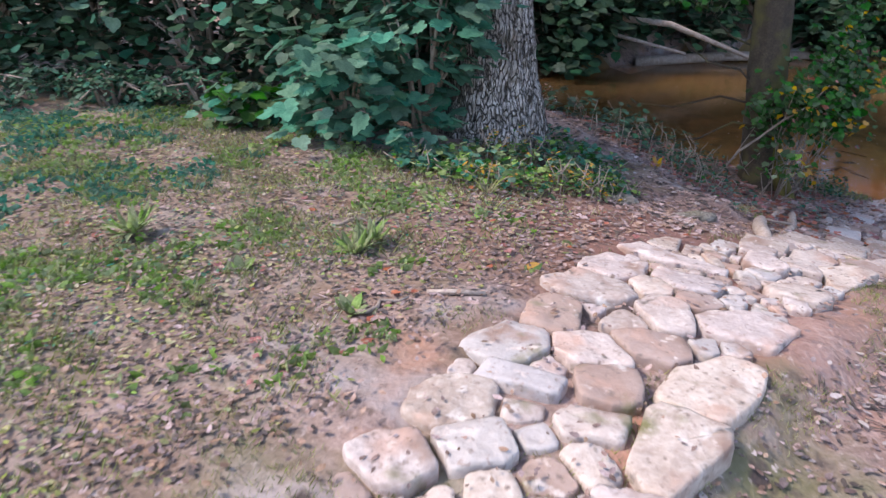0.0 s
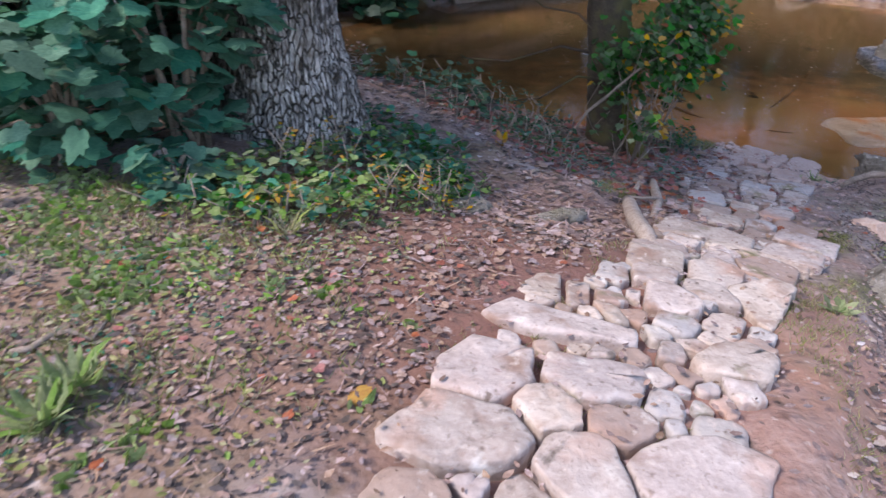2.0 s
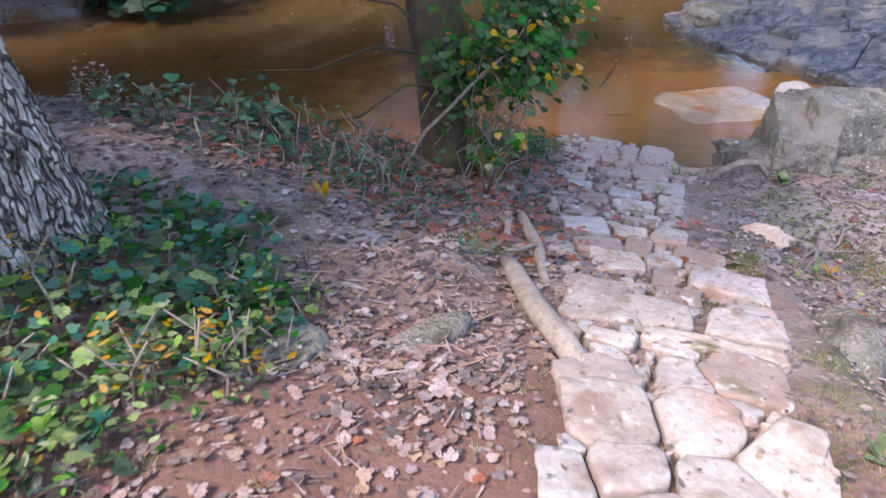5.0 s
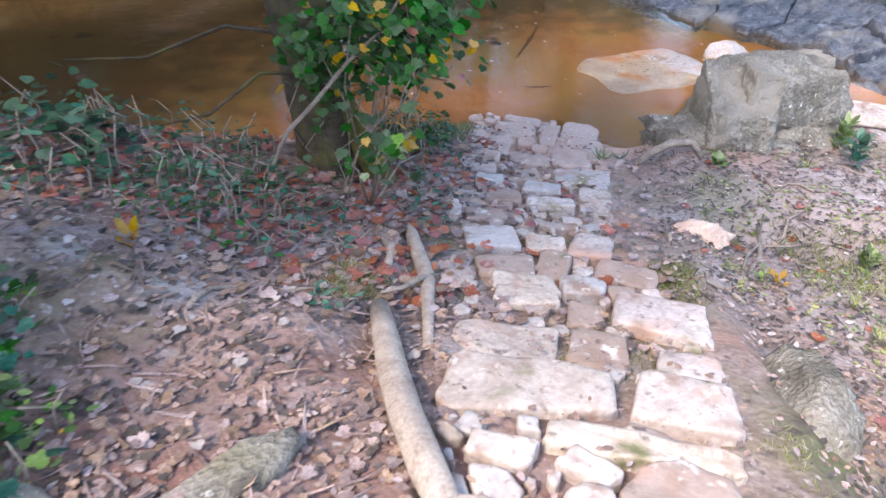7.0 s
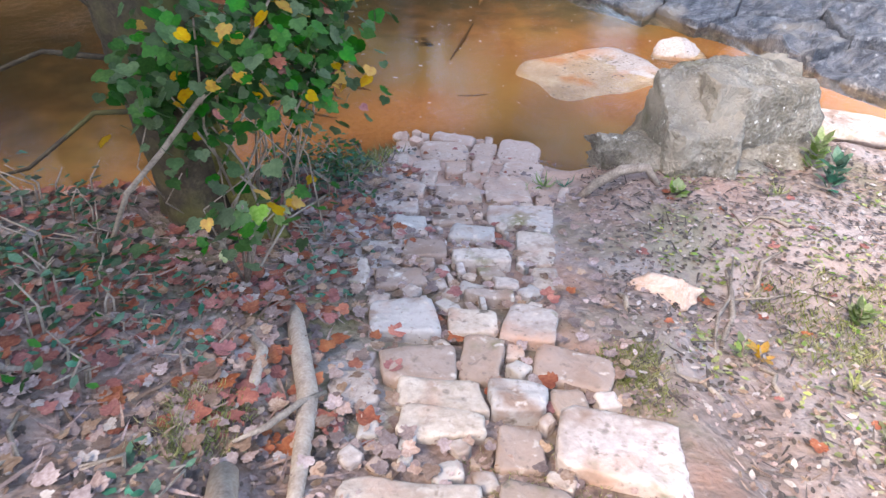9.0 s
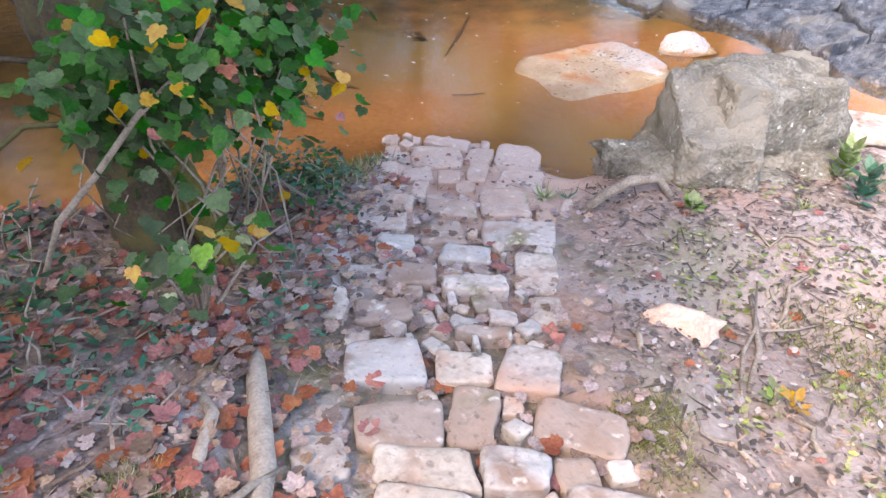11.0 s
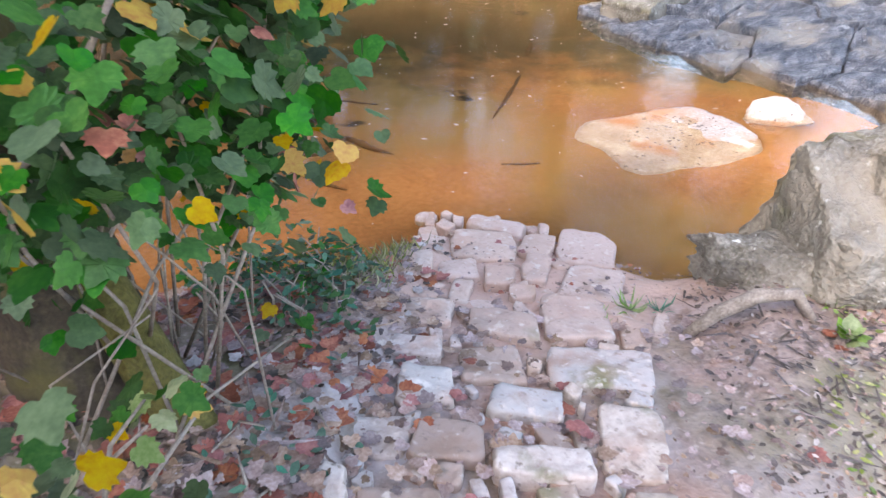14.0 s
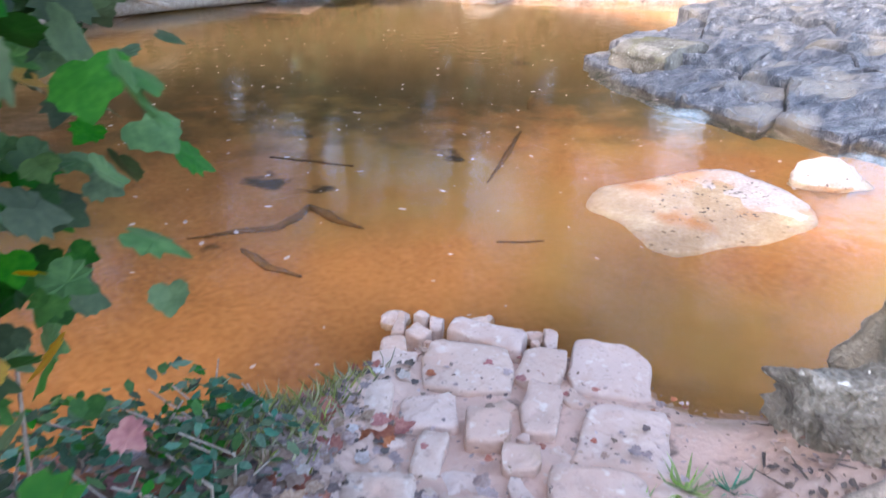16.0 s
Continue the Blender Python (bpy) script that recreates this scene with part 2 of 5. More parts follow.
RED = material("red_leaf", [(0.3, 0.15, 0.04, 0.033), (0.5, 0.27, 0.08, 0.06), (0.7, 0.42, 0.17, 0.11)], 12, 90, 0.75, 0.4, 0.004, 0.25, island=True)
DARK_LITTER = material("dark_leaf_mould", [(0.3, 0.035, 0.025, 0.022), (0.5, 0.075, 0.055, 0.048), (0.7, 0.14, 0.11, 0.10)], 12, 90, 0.85, 0.4, 0.004, 0.4, island=True)
PALE_LITTER = material("bleached_leaf", [(0.3, 0.24, 0.185, 0.165), (0.5, 0.36, 0.30, 0.275), (0.7, 0.50, 0.44, 0.42)], 12, 90, 0.8, 0.4, 0.004, 0.3, island=True)
WET = material("waterlogged_wood", [(0.3, 0.09, 0.045, 0.018), (0.5, 0.16, 0.085, 0.035), (0.7, 0.22, 0.12, 0.05)], 12, 60, 0.8, 0.5, 0.008)
TWIG = material("twig_bark", [(0.3, 0.12, 0.09, 0.07), (0.5, 0.25, 0.20, 0.165), (0.7, 0.40, 0.34, 0.29)], 15, 90, 0.9, 0.5, 0.004)
for leaf_mat in (GREEN, BRIGHT, VINE, SHADE, LIME, GRASS, YELLOW, DEAD, RED):
    leaf_mat.node_tree.nodes["Principled BSDF"].inputs["Specular IOR Level"].default_value = 0.2


def let_through(m, share):
    """Lets part of the light that meets a thin leaf out on its other side."""
    t = m.node_tree
    n, l = t.nodes, t.links
    b = n["Principled BSDF"]
    thin = n.new("ShaderNodeBsdfTranslucent")
    mix = n.new("ShaderNodeMixShader")
    mix.inputs[0].default_value = share
    l.new(b.inputs["Base Color"].links[0].from_socket, thin.inputs["Color"])
    l.new(b.outputs["BSDF"], mix.inputs[1])
    l.new(thin.outputs["BSDF"], mix.inputs[2])
    l.new(mix.outputs["Shader"], n["Material Output"].inputs["Surface"])


for leaf_mat in (LIME, GRASS, YELLOW, BRIGHT, GREEN):
    let_through(leaf_mat, 0.35)
BED = material("orange_creek_sand", [(0.25, 0.17, 0.078, 0.030), (0.5, 0.33, 0.155, 0.062), (0.72, 0.45, 0.225, 0.10)], 0.55, 25, 0.9, 0.4, 0.02)
add_patch(BED, (0.34, 0.225, 0.085), 0.35, 0.44, 0.58, 2.0)
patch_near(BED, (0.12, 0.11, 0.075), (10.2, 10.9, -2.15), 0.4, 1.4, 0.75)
# far bed painted darker, in place of dark tree reflections and murky depth
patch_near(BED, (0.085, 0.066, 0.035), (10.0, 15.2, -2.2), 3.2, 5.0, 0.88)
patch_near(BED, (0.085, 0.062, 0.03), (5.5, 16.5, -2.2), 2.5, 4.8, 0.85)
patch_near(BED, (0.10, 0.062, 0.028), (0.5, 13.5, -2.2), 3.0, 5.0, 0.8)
add_patch(BED, (0.055, 0.035, 0.02), 1.3, 0.66, 0.70, 6.0)


def water_material():
    m = bpy.data.materials.new("creek_water")
    m.use_nodes = True
    t = m.node_tree
    n, l = t.nodes, t.links
    b = n["Principled BSDF"]
    b.inputs["Base Color"].default_value = (0.93, 0.78, 0.56, 1)
    b.inputs["Roughness"].default_value = 0.03
    b.inputs["IOR"].default_value = 1.33
    b.inputs["Transmission Weight"].default_value = 1.0
    co = n.new("ShaderNodeNewGeometry")
    noise_node = n.new("ShaderNodeTexNoise")
    noise_node.inputs["Scale"].default_value, noise_node.inputs["Detail"].default_value = 6.0, 4
    bp = n.new("ShaderNodeBump")
    bp.inputs["Strength"].default_value, bp.inputs["Distance"].default_value = 0.2, 0.03
    l.new(co.outputs["Position"], noise_node.inputs["Vector"])
    l.new(noise_node.outputs["Fac"], bp.inputs["Height"])
    l.new(bp.outputs["Normal"], b.inputs["Normal"])
    return m


WATER = water_material()


# ---- the lie of the land: s runs down along the path, u across it to its right ----
def su(x, y):
    return 0.697 * x + 0.717 * y, 0.717 * x - 0.697 * y


def xy(s, u):
    return 0.697 * s + 0.717 * u, 0.717 * s - 0.697 * u


FALL_S = [-3, 0, 2.3, 3.2, 3.6, 4.5, 4.9, 5.5, 5.9, 6.3, 6.9, 7.6, 8.2, 8.9, 10.0, 10.6, 12, 40]
FALL_Z = [0.2, 0.12, 0.0, -0.09, -0.165, -0.37, -0.48, -0.66, -0.79, -0.97, -1.14, -1.28, -1.42, -1.53, -1.77, -1.84, -1.9, -2.0]
SHORE_U = [-60, -20, -7.5, -5.2, -4.3, -3.6, -3.0, -2.7, -2.3, -2.0, -1.2, -0.95, -0.5, 0.0, 1.0, 3, 8, 60]
SHORE_S = [6.5, 7.0, 7.3, 7.5, 7.75, 8.1, 8.8, 9.3, 9.7, 10.35, 10.45, 10.15, 9.95, 10.1, 10.35, 10.3, 10.0, 9]
FAR_X = [-60, -20, 1.3, 5.2, 8.1, 12.4, 15, 17, 25, 60]
FAR_Y = [22, 17, 17.1, 18.7, 19.5, 19.0, 17, 11, 4, -10]
WATER_Z = -1.86
# the left and right edges of the paved strip
LEFT_S, LEFT_U = [1.3, 1.83, 2.24, 2.93, 3.25, 4.0, 4.5, 6.0, 6.8, 7.4, 7.8, 9.0, 9.5, 10.3], [-1.0, -1.18, -1.3, -1.48, -1.56, -1.66, -1.5, -1.6, -1.82, -1.78, -2.02, -2.03, -2.18, -2.15]
RIGHT_S, RIGHT_U = [1.3, 1.9, 2.6, 3.2, 3.9, 5.3, 5.9, 6.6, 7.1, 7.4, 8.7, 9.1, 9.3, 10.0, 10.3], [-0.6, -0.38, -0.5, -0.64, -0.74, -0.82, -0.72, -0.68, -0.85, -1.05, -1.05, -0.9, -1.05, -1.12, -1.5]


def smooth(a, b, v):
    k = np.clip((v - a) / (b - a), 0, 1)
    return k * k * (3 - 2 * k)


def land(x, y):
    """The height of the ground at arrays x, y."""
    s, u = su(x, y)
    z = np.interp(s, FALL_S, FALL_Z)
    z = z + 0.25 * np.clip(-u - 2.6, 0, 1.6) * np.clip((s - 3) / 2, 0, 1)
    z = z + 0.13 * smooth(-1.9, -2.25, u) * smooth(5.4, 6.0, s)
    z = z - 0.15 * smooth(-0.5, -0.2, u) * smooth(1.2, 2.0, s) * smooth(9.0, 8.0, s)
    z = z + (-1.42 - z) * smooth(-0.85, -0.35, u) * smooth(8.0, 8.8, s)
    left, right = np.interp(s, LEFT_S, LEFT_U), np.interp(s, RIGHT_S, RIGHT_U)
    z = z - np.interp(s, [5.0, 5.6, 8.8, 9.4], [0.03, 0.025, 0.025, 0.0]) * smooth(-0.06, 0.06, u - left) * smooth(0.10, 0.0, u - right) * smooth(1.2, 1.5, s) * smooth(10.4, 10.0, s)
    shore = np.interp(u, SHORE_U, SHORE_S)
    bed = -2.02 - 0.22 * smooth(0.3, 3.5, s - shore)
    z = z + (bed - z) * smooth(-0.5, 0.3, s - shore)
    z = np.where(z < WATER_Z - 0.03, z + (-1.90 - z) * 0.9 * np.exp(-(((x - 8.0) / 1.15) ** 2 + ((y - 8.95) / 0.9) ** 2)), z)
    far = y - np.interp(x, FAR_X, FAR_Y)
    rise = np.where(far < 0, -9, -1.95 + 1.5 * smooth(-0.4, 2.5, far) + 0.12 * np.clip(far, 0, 30))
    return np.maximum(z, rise)


def bumps(x, y):
    return 0.035 * noise.noise((x * 1.3, y * 1.3, 0)) + 0.02 * noise.noise((x * 5, y * 5, 3)) + 0.008 * noise.noise((x * 14, y * 14, 7))


def ground_at(x, y):
    return float(land(np.array(x, float), np.array(y, float))) + bumps(x, y)


# ---- making things ----
def thing(name, at=(0, 0, 0), label="", category="", group="", kind=""):
    ob = new(name)
    ob.location = at
    return tagged(ob, label, category, group, kind)


def mesh_from(name, verts, faces, mat, smooth_shade=True):
    me = bpy.data.meshes.new(name)
    me.from_pydata(verts, [], faces)
    me.materials.append(mat)
    if smooth_shade:
        me.polygons.foreach_set("use_smooth", [True] * len(me.polygons))
    me.update()
    return me


def part(name, bm, mat, parent, label="", kind=""):
    """Links a bmesh (or a mesh) as one object under parent; its coordinates are the parent's."""
    if isinstance(bm, bmesh.types.BMesh):
        me = bpy.data.meshes.new(name)
        bm.to_mesh(me)
        bm.free()
        me.materials.append(mat)
        me.polygons.foreach_set("use_smooth", [True] * len(me.polygons))
    else:
        me = bm
    ob = new(name, me)
    ob.parent = parent
    return tagged(ob, label, kind=kind)


def tube(points, radii, sides=8, wobble=0.0, seed=0, ridges=0, ridge_depth=0.0):
    """A bent, tapering limb through points, as vertices and faces."""
    rng = random.Random(seed)
    pts = [Vector(p) for p in points]
    verts, faces = [], []
    side = Vector((1, 0, 0.01))
    for i, p in enumerate(pts):
        way = (pts[min(i + 1, len(pts) - 1)] - pts[max(i - 1, 0)]).normalized()
        side = (side - way * side.dot(way)).normalized()
        up = way.cross(side)
        for k in range(sides):
            a = math.tau * k / sides
            r = radii[i] * (1 + wobble * rng.uniform(-1, 1))
            if ridges:
                r *= 1 - ridge_depth + ridge_depth * 1.6 * abs(math.sin(a * ridges * 0.5 + 1.7 * math.sin(p.z * 3.1) + 2.0 * noise.noise((a * 2, p.z * 4, seed))))
            verts.append(p + (side * math.cos(a) + up * math.sin(a)) * r)
    for i in range(len(pts) - 1):
        for k in range(sides):
            a, b = i * sides + k, i * sides + (k + 1) % sides
            faces.append((a, b, b + sides, a + sides))
    faces.append(tuple(range(sides))[::-1])
    faces.append(tuple(range((len(pts) - 1) * sides, len(pts) * sides)))
    return verts, faces


def limb_mesh(name, mat, limbs):
    """One mesh from several (points, radii, sides)."""
    verts, faces = [], []
    for k, (points, radii, sides) in enumerate(limbs):
        v, f = tube(points, radii, sides, 0.08, k)
        base = len(verts)
        verts += v
        faces += [tuple(i + base for i in q) for q in f]
    return mesh_from(name, verts, faces, mat)


LOBED = [(0, 0.06), (0.14, -0.05), (0.30, -0.02), (0.47, 0.12), (0.43, 0.22), (0.55, 0.38), (0.42, 0.44), (0.46, 0.62), (0.28, 0.60), (0.20, 0.72), (0.13, 0.88), (0, 1.0)]
LOBED += [(-x, y) for x, y in LOBED[-2:0:-1]]
BROAD = [(0, 0), (0.30, -0.06), (0.50, 0.22), (0.46, 0.52), (0.24, 0.72), (0, 1.0), (-0.24, 0.72), (-0.46, 0.52), (-0.50, 0.22), (-0.30, -0.06)]
HEART = [(0, 0.05), (0.16, -0.06), (0.36, -0.03), (0.50, 0.14), (0.50, 0.30), (0.54, 0.42), (0.42, 0.52), (0.38, 0.66), (0.22, 0.74), (0.14, 0.88), (0, 1.0)]
HEART += [(-x, y) for x, y in HEART[-2:0:-1]]
SMALL = [(0, 0), (0.26, 0.35), (0.18, 0.75), (0, 1.0), (-0.18, 0.75), (-0.26, 0.35)]
LANCE = [(0, 0), (0.10, 0.30), (0.09, 0.65), (0, 1.0), (-0.09, 0.65), (-0.10, 0.30)]
BLADE = [(-0.05, 0), (0.05, 0), (0.035, 0.6), (0, 1.0), (-0.035, 0.6)]


class Leaves:
    """Collects many leaves into one mesh."""

    def __init__(self, seed=1):
        self.v, self.f, self.rng = [], [], random.Random(seed)

    def leaf(self, at, size, way, normal, shape=LOBED, curl=0.15):
        way = Vector(way).normalized()
        n = Vector(normal)
        side = way.cross(n)
        if side.length < 1e-4:
            side = way.cross(Vector((0.3, 0.5, 0.8)))
        side.normalize()
        n = side.cross(way)
        at = Vector(at)
        base = len(self.v)
        c = self.rng.uniform(-curl, curl * 1.4)
        self.v.append(at + way * (0.4 * size))
        for x, y in shape:
            self.v.append(at + side * (x * size) + way * (y * size) + n * (c * size * (x * x * 3 + (y - 0.4) ** 2 * 2)))
        k = len(shape)
        for i in range(k):
            self.f.append((base, base + 1 + i, base + 1 + (i + 1) % k))

    def random_leaf(self, at, size, shape=LOBED, droop=0.4, out=None):
        r = self.rng
        a = r.uniform(0, math.tau)
        way = Vector((math.cos(a), math.sin(a), -droop + r.uniform(-0.4, 0.3)))
        if out is not None:
            way = way * 0.6 + Vector(out)
        normal = Vector((r.uniform(-0.5, 0.5), r.uniform(-0.5, 0.5), 1))
        if out is not None:
            normal += Vector(out) * 0.6
        self.leaf(at, size, way, normal, shape)

    def mesh(self, name, mat):
        return mesh_from(name, [tuple(v) for v in self.v], self.f, mat, False)


def boulder(name, size, mat, seed, parent=None, flat=0.0, rough=0.25, cuts=5, detail=4, faces=(), notch=0.0):
    """A weathered rock, chipped by a few planes, as a mesh about its centre; flat: how far its top is planed off."""
    bm = bmesh.new()
    bmesh.ops.create_icosphere(bm, subdivisions=detail, radius=1.0)
    rng = random.Random(seed)
    planes = []
    for _ in range(cuts):
        d = Vector((rng.uniform(-1, 1), rng.uniform(-1, 1), rng.uniform(-0.3, 0.8))).normalized()
        planes.append((d, rng.uniform(0.50, 0.80)))
    for d, h in faces:
        planes.append((Vector(d).normalized(), h))
    if flat:
        planes.append((Vector((0.03, 0.05, 1)).normalized(), flat))
    for v in bm.verts:
        p = v.co.copy()
        for d, h in planes:
            over = p.dot(d) - h
            if over > 0:
                p -= d * over * 0.96
        if p.z > 0:
            p.z -= notch * math.exp(-((p.x + 0.36 + 0.2 * p.y) / 0.09) ** 2)
        q = p * 1.4 + Vector((seed * 3.1, 0, 0))
        p *= 1 + rough * 0.45 * noise.noise(q) + rough * 0.35 * (0.4 - abs(noise.noise(q * 2.3))) + rough * 0.22 * noise.noise(q * 4.1) + rough * 0.14 * noise.noise(q * 9) + rough * 0.08 * noise.noise(q * 19)
        v.co = Vector((p.x * size[0], p.y * size[1], p.z * size[2]))
    me = bpy.data.meshes.new(name)
    bm.to_mesh(me)
    bm.free()
    me.materials.append(mat)
    me.polygons.foreach_set("use_smooth", [True] * len(me.polygons))
    return me


# ---- ground, water ----
def lines(low, high, step, reach, grow=1.25):
    v = list(np.arange(low, high + 1e-6, step))
    d = step
    while v[-1] < reach:
        d *= grow
        v.append(v[-1] + d)
    d = step
    while v[0] > -reach:
        d *= grow
        v.insert(0, v[0] - d)
    return np.array(v)


def ground_mesh():
    ss, uu = lines(0.6, 11.2, 0.06, 900), lines(-5.5, 1.8, 0.06, 900)
    S, U = np.meshgrid(ss, uu, indexing="ij")
    X, Y = xy(S, U)
    Z = land(X, Y)
    verts = []
    for x, y, z in zip(X.ravel(), Y.ravel(), Z.ravel()):
        if abs(x) < 30 and abs(y) < 30:
            z += bumps(x, y)
        verts.append((x, y, z))
    a, b = len(ss), len(uu)
    faces = [(i * b + j, (i + 1) * b + j, (i + 1) * b + j + 1, i * b + j + 1) for i in range(a - 1) for j in range(b - 1)]
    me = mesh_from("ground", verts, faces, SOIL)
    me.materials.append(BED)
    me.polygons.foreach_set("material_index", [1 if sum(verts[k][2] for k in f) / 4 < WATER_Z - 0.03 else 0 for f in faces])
    return me


tagged(new("ground", ground_mesh()), "reddish soil bank sloping down to an orange sandy creek bed", "ground", kind="structure")

wv = [(x, y, WATER_Z) for x, y in ((-90, -60), (90, -60), (90, 90), (-90, 90))]
water = tagged(new("water", mesh_from("water", wv, [(0, 1, 2, 3)], WATER)), "shallow clear orange-brown creek water", "water", kind="structure")
water.visible_shadow = False


# ---- the large tree and the leaning tree by the water ----
def tree(name, base, points, radii, label, mat, ridges=0, depth=0.0, sides=24, seed=0):
    ob = thing(name, base, label, "tree")
    fine_p, fine_r = [], []
    for (p, r), (q, t) in zip(zip(points, radii), zip(points[1:], radii[1:])):
        n = max(2, int((Vector(q) - Vector(p)).length / 0.05)) if ridges else 4
        for k in range(n):
            f = k / n
            fine_p.append(Vector(p).lerp(Vector(q), f))
            fine_r.append(r + (t - r) * f)
    fine_p.append(Vector(points[-1]))
    fine_r.append(radii[-1])
    v, f = tube(fine_p, fine_r, sides, 0.025, seed, ridges, depth)
    part("trunk", mesh_from("trunk", v, f, mat), mat, ob)
    return ob


BIG = (0.50, 6.08, ground_at(0.50, 6.08))
big_tree = tree("tree", BIG, [(0, 0, -0.1), (0.02, 0, 0.12), (0.0, 0, 0.45), (-0.03, 0, 1.0), (-0.07, 0.02, 2.2), (-0.1, 0.05, 5), (-0.1, 0.1, 9)], [0.58, 0.48, 0.41, 0.37, 0.34, 0.30, 0.24], "large grey-barked tree with deeply furrowed bark", BARK, 22, 0.05, 96, 3)
LEAN = (3.60, 7.62, ground_at(3.60, 7.62) - 0.05)
lean_tree = tree("tree", LEAN, [(-0.06, 0.06, -0.15), (-0.07, 0.08, 0.12), (-0.09, 0.12, 0.4), (-0.12, 0.16, 0.8), (-0.16, 0.22, 1.3), (-0.2, 0.35, 2.2), (0.0, 0.5, 5), (0.1, 0.5, 9)], [0.28, 0.22, 0.20, 0.195, 0.195, 0.185, 0.16, 0.10], "dark moss-covered tree hung with leafy vine at the water's edge", DARK_BARK, 9, 0.06, 40, 5)

part("buttress_root", mesh_from("buttress_root", *tube([(0.22, -0.42, -0.12), (0.14, -0.28, 0.02), (0.08, -0.14, 0.2), (0.02, -0.02, 0.45), (-0.05, 0.08, 0.8)], [0.06, 0.075, 0.08, 0.075, 0.05], 16, 0.05, 8, 5, 0.06), MOSSY), MOSSY, lean_tree, "yellow-green mossy buttress root")

# ---- rocks ----
def rock(name, at, size, mat, seed, label, category="rock", turn=0, tip=(0, 0), **kw):
    ob = new(name, boulder(name, size, mat, seed, **kw))
    ob.matrix_world = pose(*at, *tip, turn)
    return tagged(ob, label, category)


rock("boulder", (7.10, 6.86, -1.30), (0.86, 0.58, 0.74), ROCK, 14, "large lichen-spotted grey boulder with a tilted flat top", "boulder", -25, rough=0.28, cuts=0, detail=6, faces=(((0.16, -0.08, 1), 0.54), ((-0.1, 0.25, 1), 0.60), ((0.05, -1, 0.05), 0.55), ((-1, -0.15, 0.10), 0.58), ((1, -0.1, 0.30), 0.62), ((0.7, -0.75, 0.25), 0.66), ((0, 1, 0.1), 0.5), ((0.25, -0.75, 0.62), 0.70), ((-0.1, -0.9, -0.55), 0.50)))
rock("boulder", (6.61, 6.86, -1.37), (0.46, 0.50, 0.62), ROCK, 19, "grey boulder block with a sloping top and lichen-flecked side", "boulder", -32, rough=0.28, cuts=0, detail=6, faces=(((-0.10, -0.38, 1), 0.56), ((-1, 0.1, 0.06), 0.56), ((-0.1, -1, 0.12), 0.62), ((0.8, -0.6, 0.1), 0.66), ((-0.7, -0.7, 0.1), 0.70), ((0, 1, 0.1), 0.6), ((-0.2, -0.9, -0.5), 0.55)))
rock("boulder", (6.52, 7.02, -1.52), (0.58, 0.44, 0.34), ROCK, 23, "low brown mossy boulder at the water's edge", "boulder", -30, flat=0.6, rough=0.45, cuts=12, detail=5)
rock("boulder", (7.15, 6.48, -1.52), (0.62, 0.36, 0.30), ROCK, 31, "mossy stone half buried under the large boulder", "boulder", -40, flat=0.6, rough=0.45, cuts=12, detail=5)
rock("boulder", (6.68, 6.62, -1.56), (0.60, 0.30, 0.26), ROCK, 37, "low mossy stone at the foot of the large boulder", "boulder", -36, flat=0.7, rough=0.4, cuts=8, detail=5)
rock("rock_slab", (8.0, 6.50, -1.45), (0.58, 0.22, 0.13), STONE, 9, "pale flat rock slab beside the large boulder", "rock", -48, flat=0.5, rough=0.15)


def shelf_rock(at, half, turn, seed):
    """A low slab, smooth on top: one side stands clear of the water with a short step, the other dips under it."""
    rings, n = 16, 72
    verts, faces = [], []
    for q in range(rings + 1):
        f = q / rings
        for k in range(n):
            a = math.tau * k / n
            c, d = math.cos(a), math.sin(a)
            reach_ = 1 / (abs(c) ** 4.5 + abs(d) ** 4.5) ** (1 / 4.5) * (1 + 0.22 * noise.noise((c * 1.5, d * 1.5, seed)) + 0.04 * noise.noise((c * 6, d * 6, seed)))
            x, y = c * reach_ * half[0] * f, d * reach_ * half[1] * f
            z = -0.020 + 0.048 * x + 0.018 * y + 0.016 * noise.noise((x * 2.2, y * 2.2, seed)) + 0.008 * noise.noise((x * 8, y * 8, seed)) - 0.13 * max(0, f - 0.9) * (1.3 if c > 0 else 0.5)
            verts.append((x, y, z if q < rings else -0.3))
    for q in range(rings):
        for k in range(n):
            a, b = q * n + k, q * n + (k + 1) % n
            faces.append((a, a + n, b + n, b))
    ob = new("flat_rock", mesh_from("flat_rock", verts, faces, PALE))
    ob.matrix_world = pose(*at, 0, 0, turn)
    return tagged(ob, "flat pale rock shelf half awash in the shallow creek", "rock")


shelf_rock((8.10, 9.10, WATER_Z + 0.002), (0.76, 0.55), -8, 5)
rock("river_stone", (9.28, 8.92, -1.875), (0.34, 0.17, 0.18), PALE, 8, "small white-topped stone in the creek", "rock", -40, cuts=7)
rock("orange_rock", (5.24, 5.98, ground_at(5.24, 5.98) + 0.02), (0.20, 0.13, 0.09), ORANGE, 4, "pale orange clay rock on the soil beside the path", "rock", -30, rough=0.45)
rock("mossy_rock", (4.06, 4.62, ground_at(4.06, 4.62) + 0.0), (0.40, 0.19, 0.19), ROCK, 41, "long moss-covered rock beside the steps", "rock", 42, rough=0.3)
rock("mossy_rock", (2.06, 5.13, ground_at(2.06, 5.13) - 0.02), (0.27, 0.12, 0.09), ROCK, 43, "grey stone half sunk in leaf litter", "rock", 20, flat=0.6)
rock("mossy_rock", (1.52, 5.12, ground_at(1.52, 5.12) - 0.02), (0.22, 0.15, 0.08), ROCK, 45, "grey stone half sunk in the soil beside ivy", "rock", 60, flat=0.6)


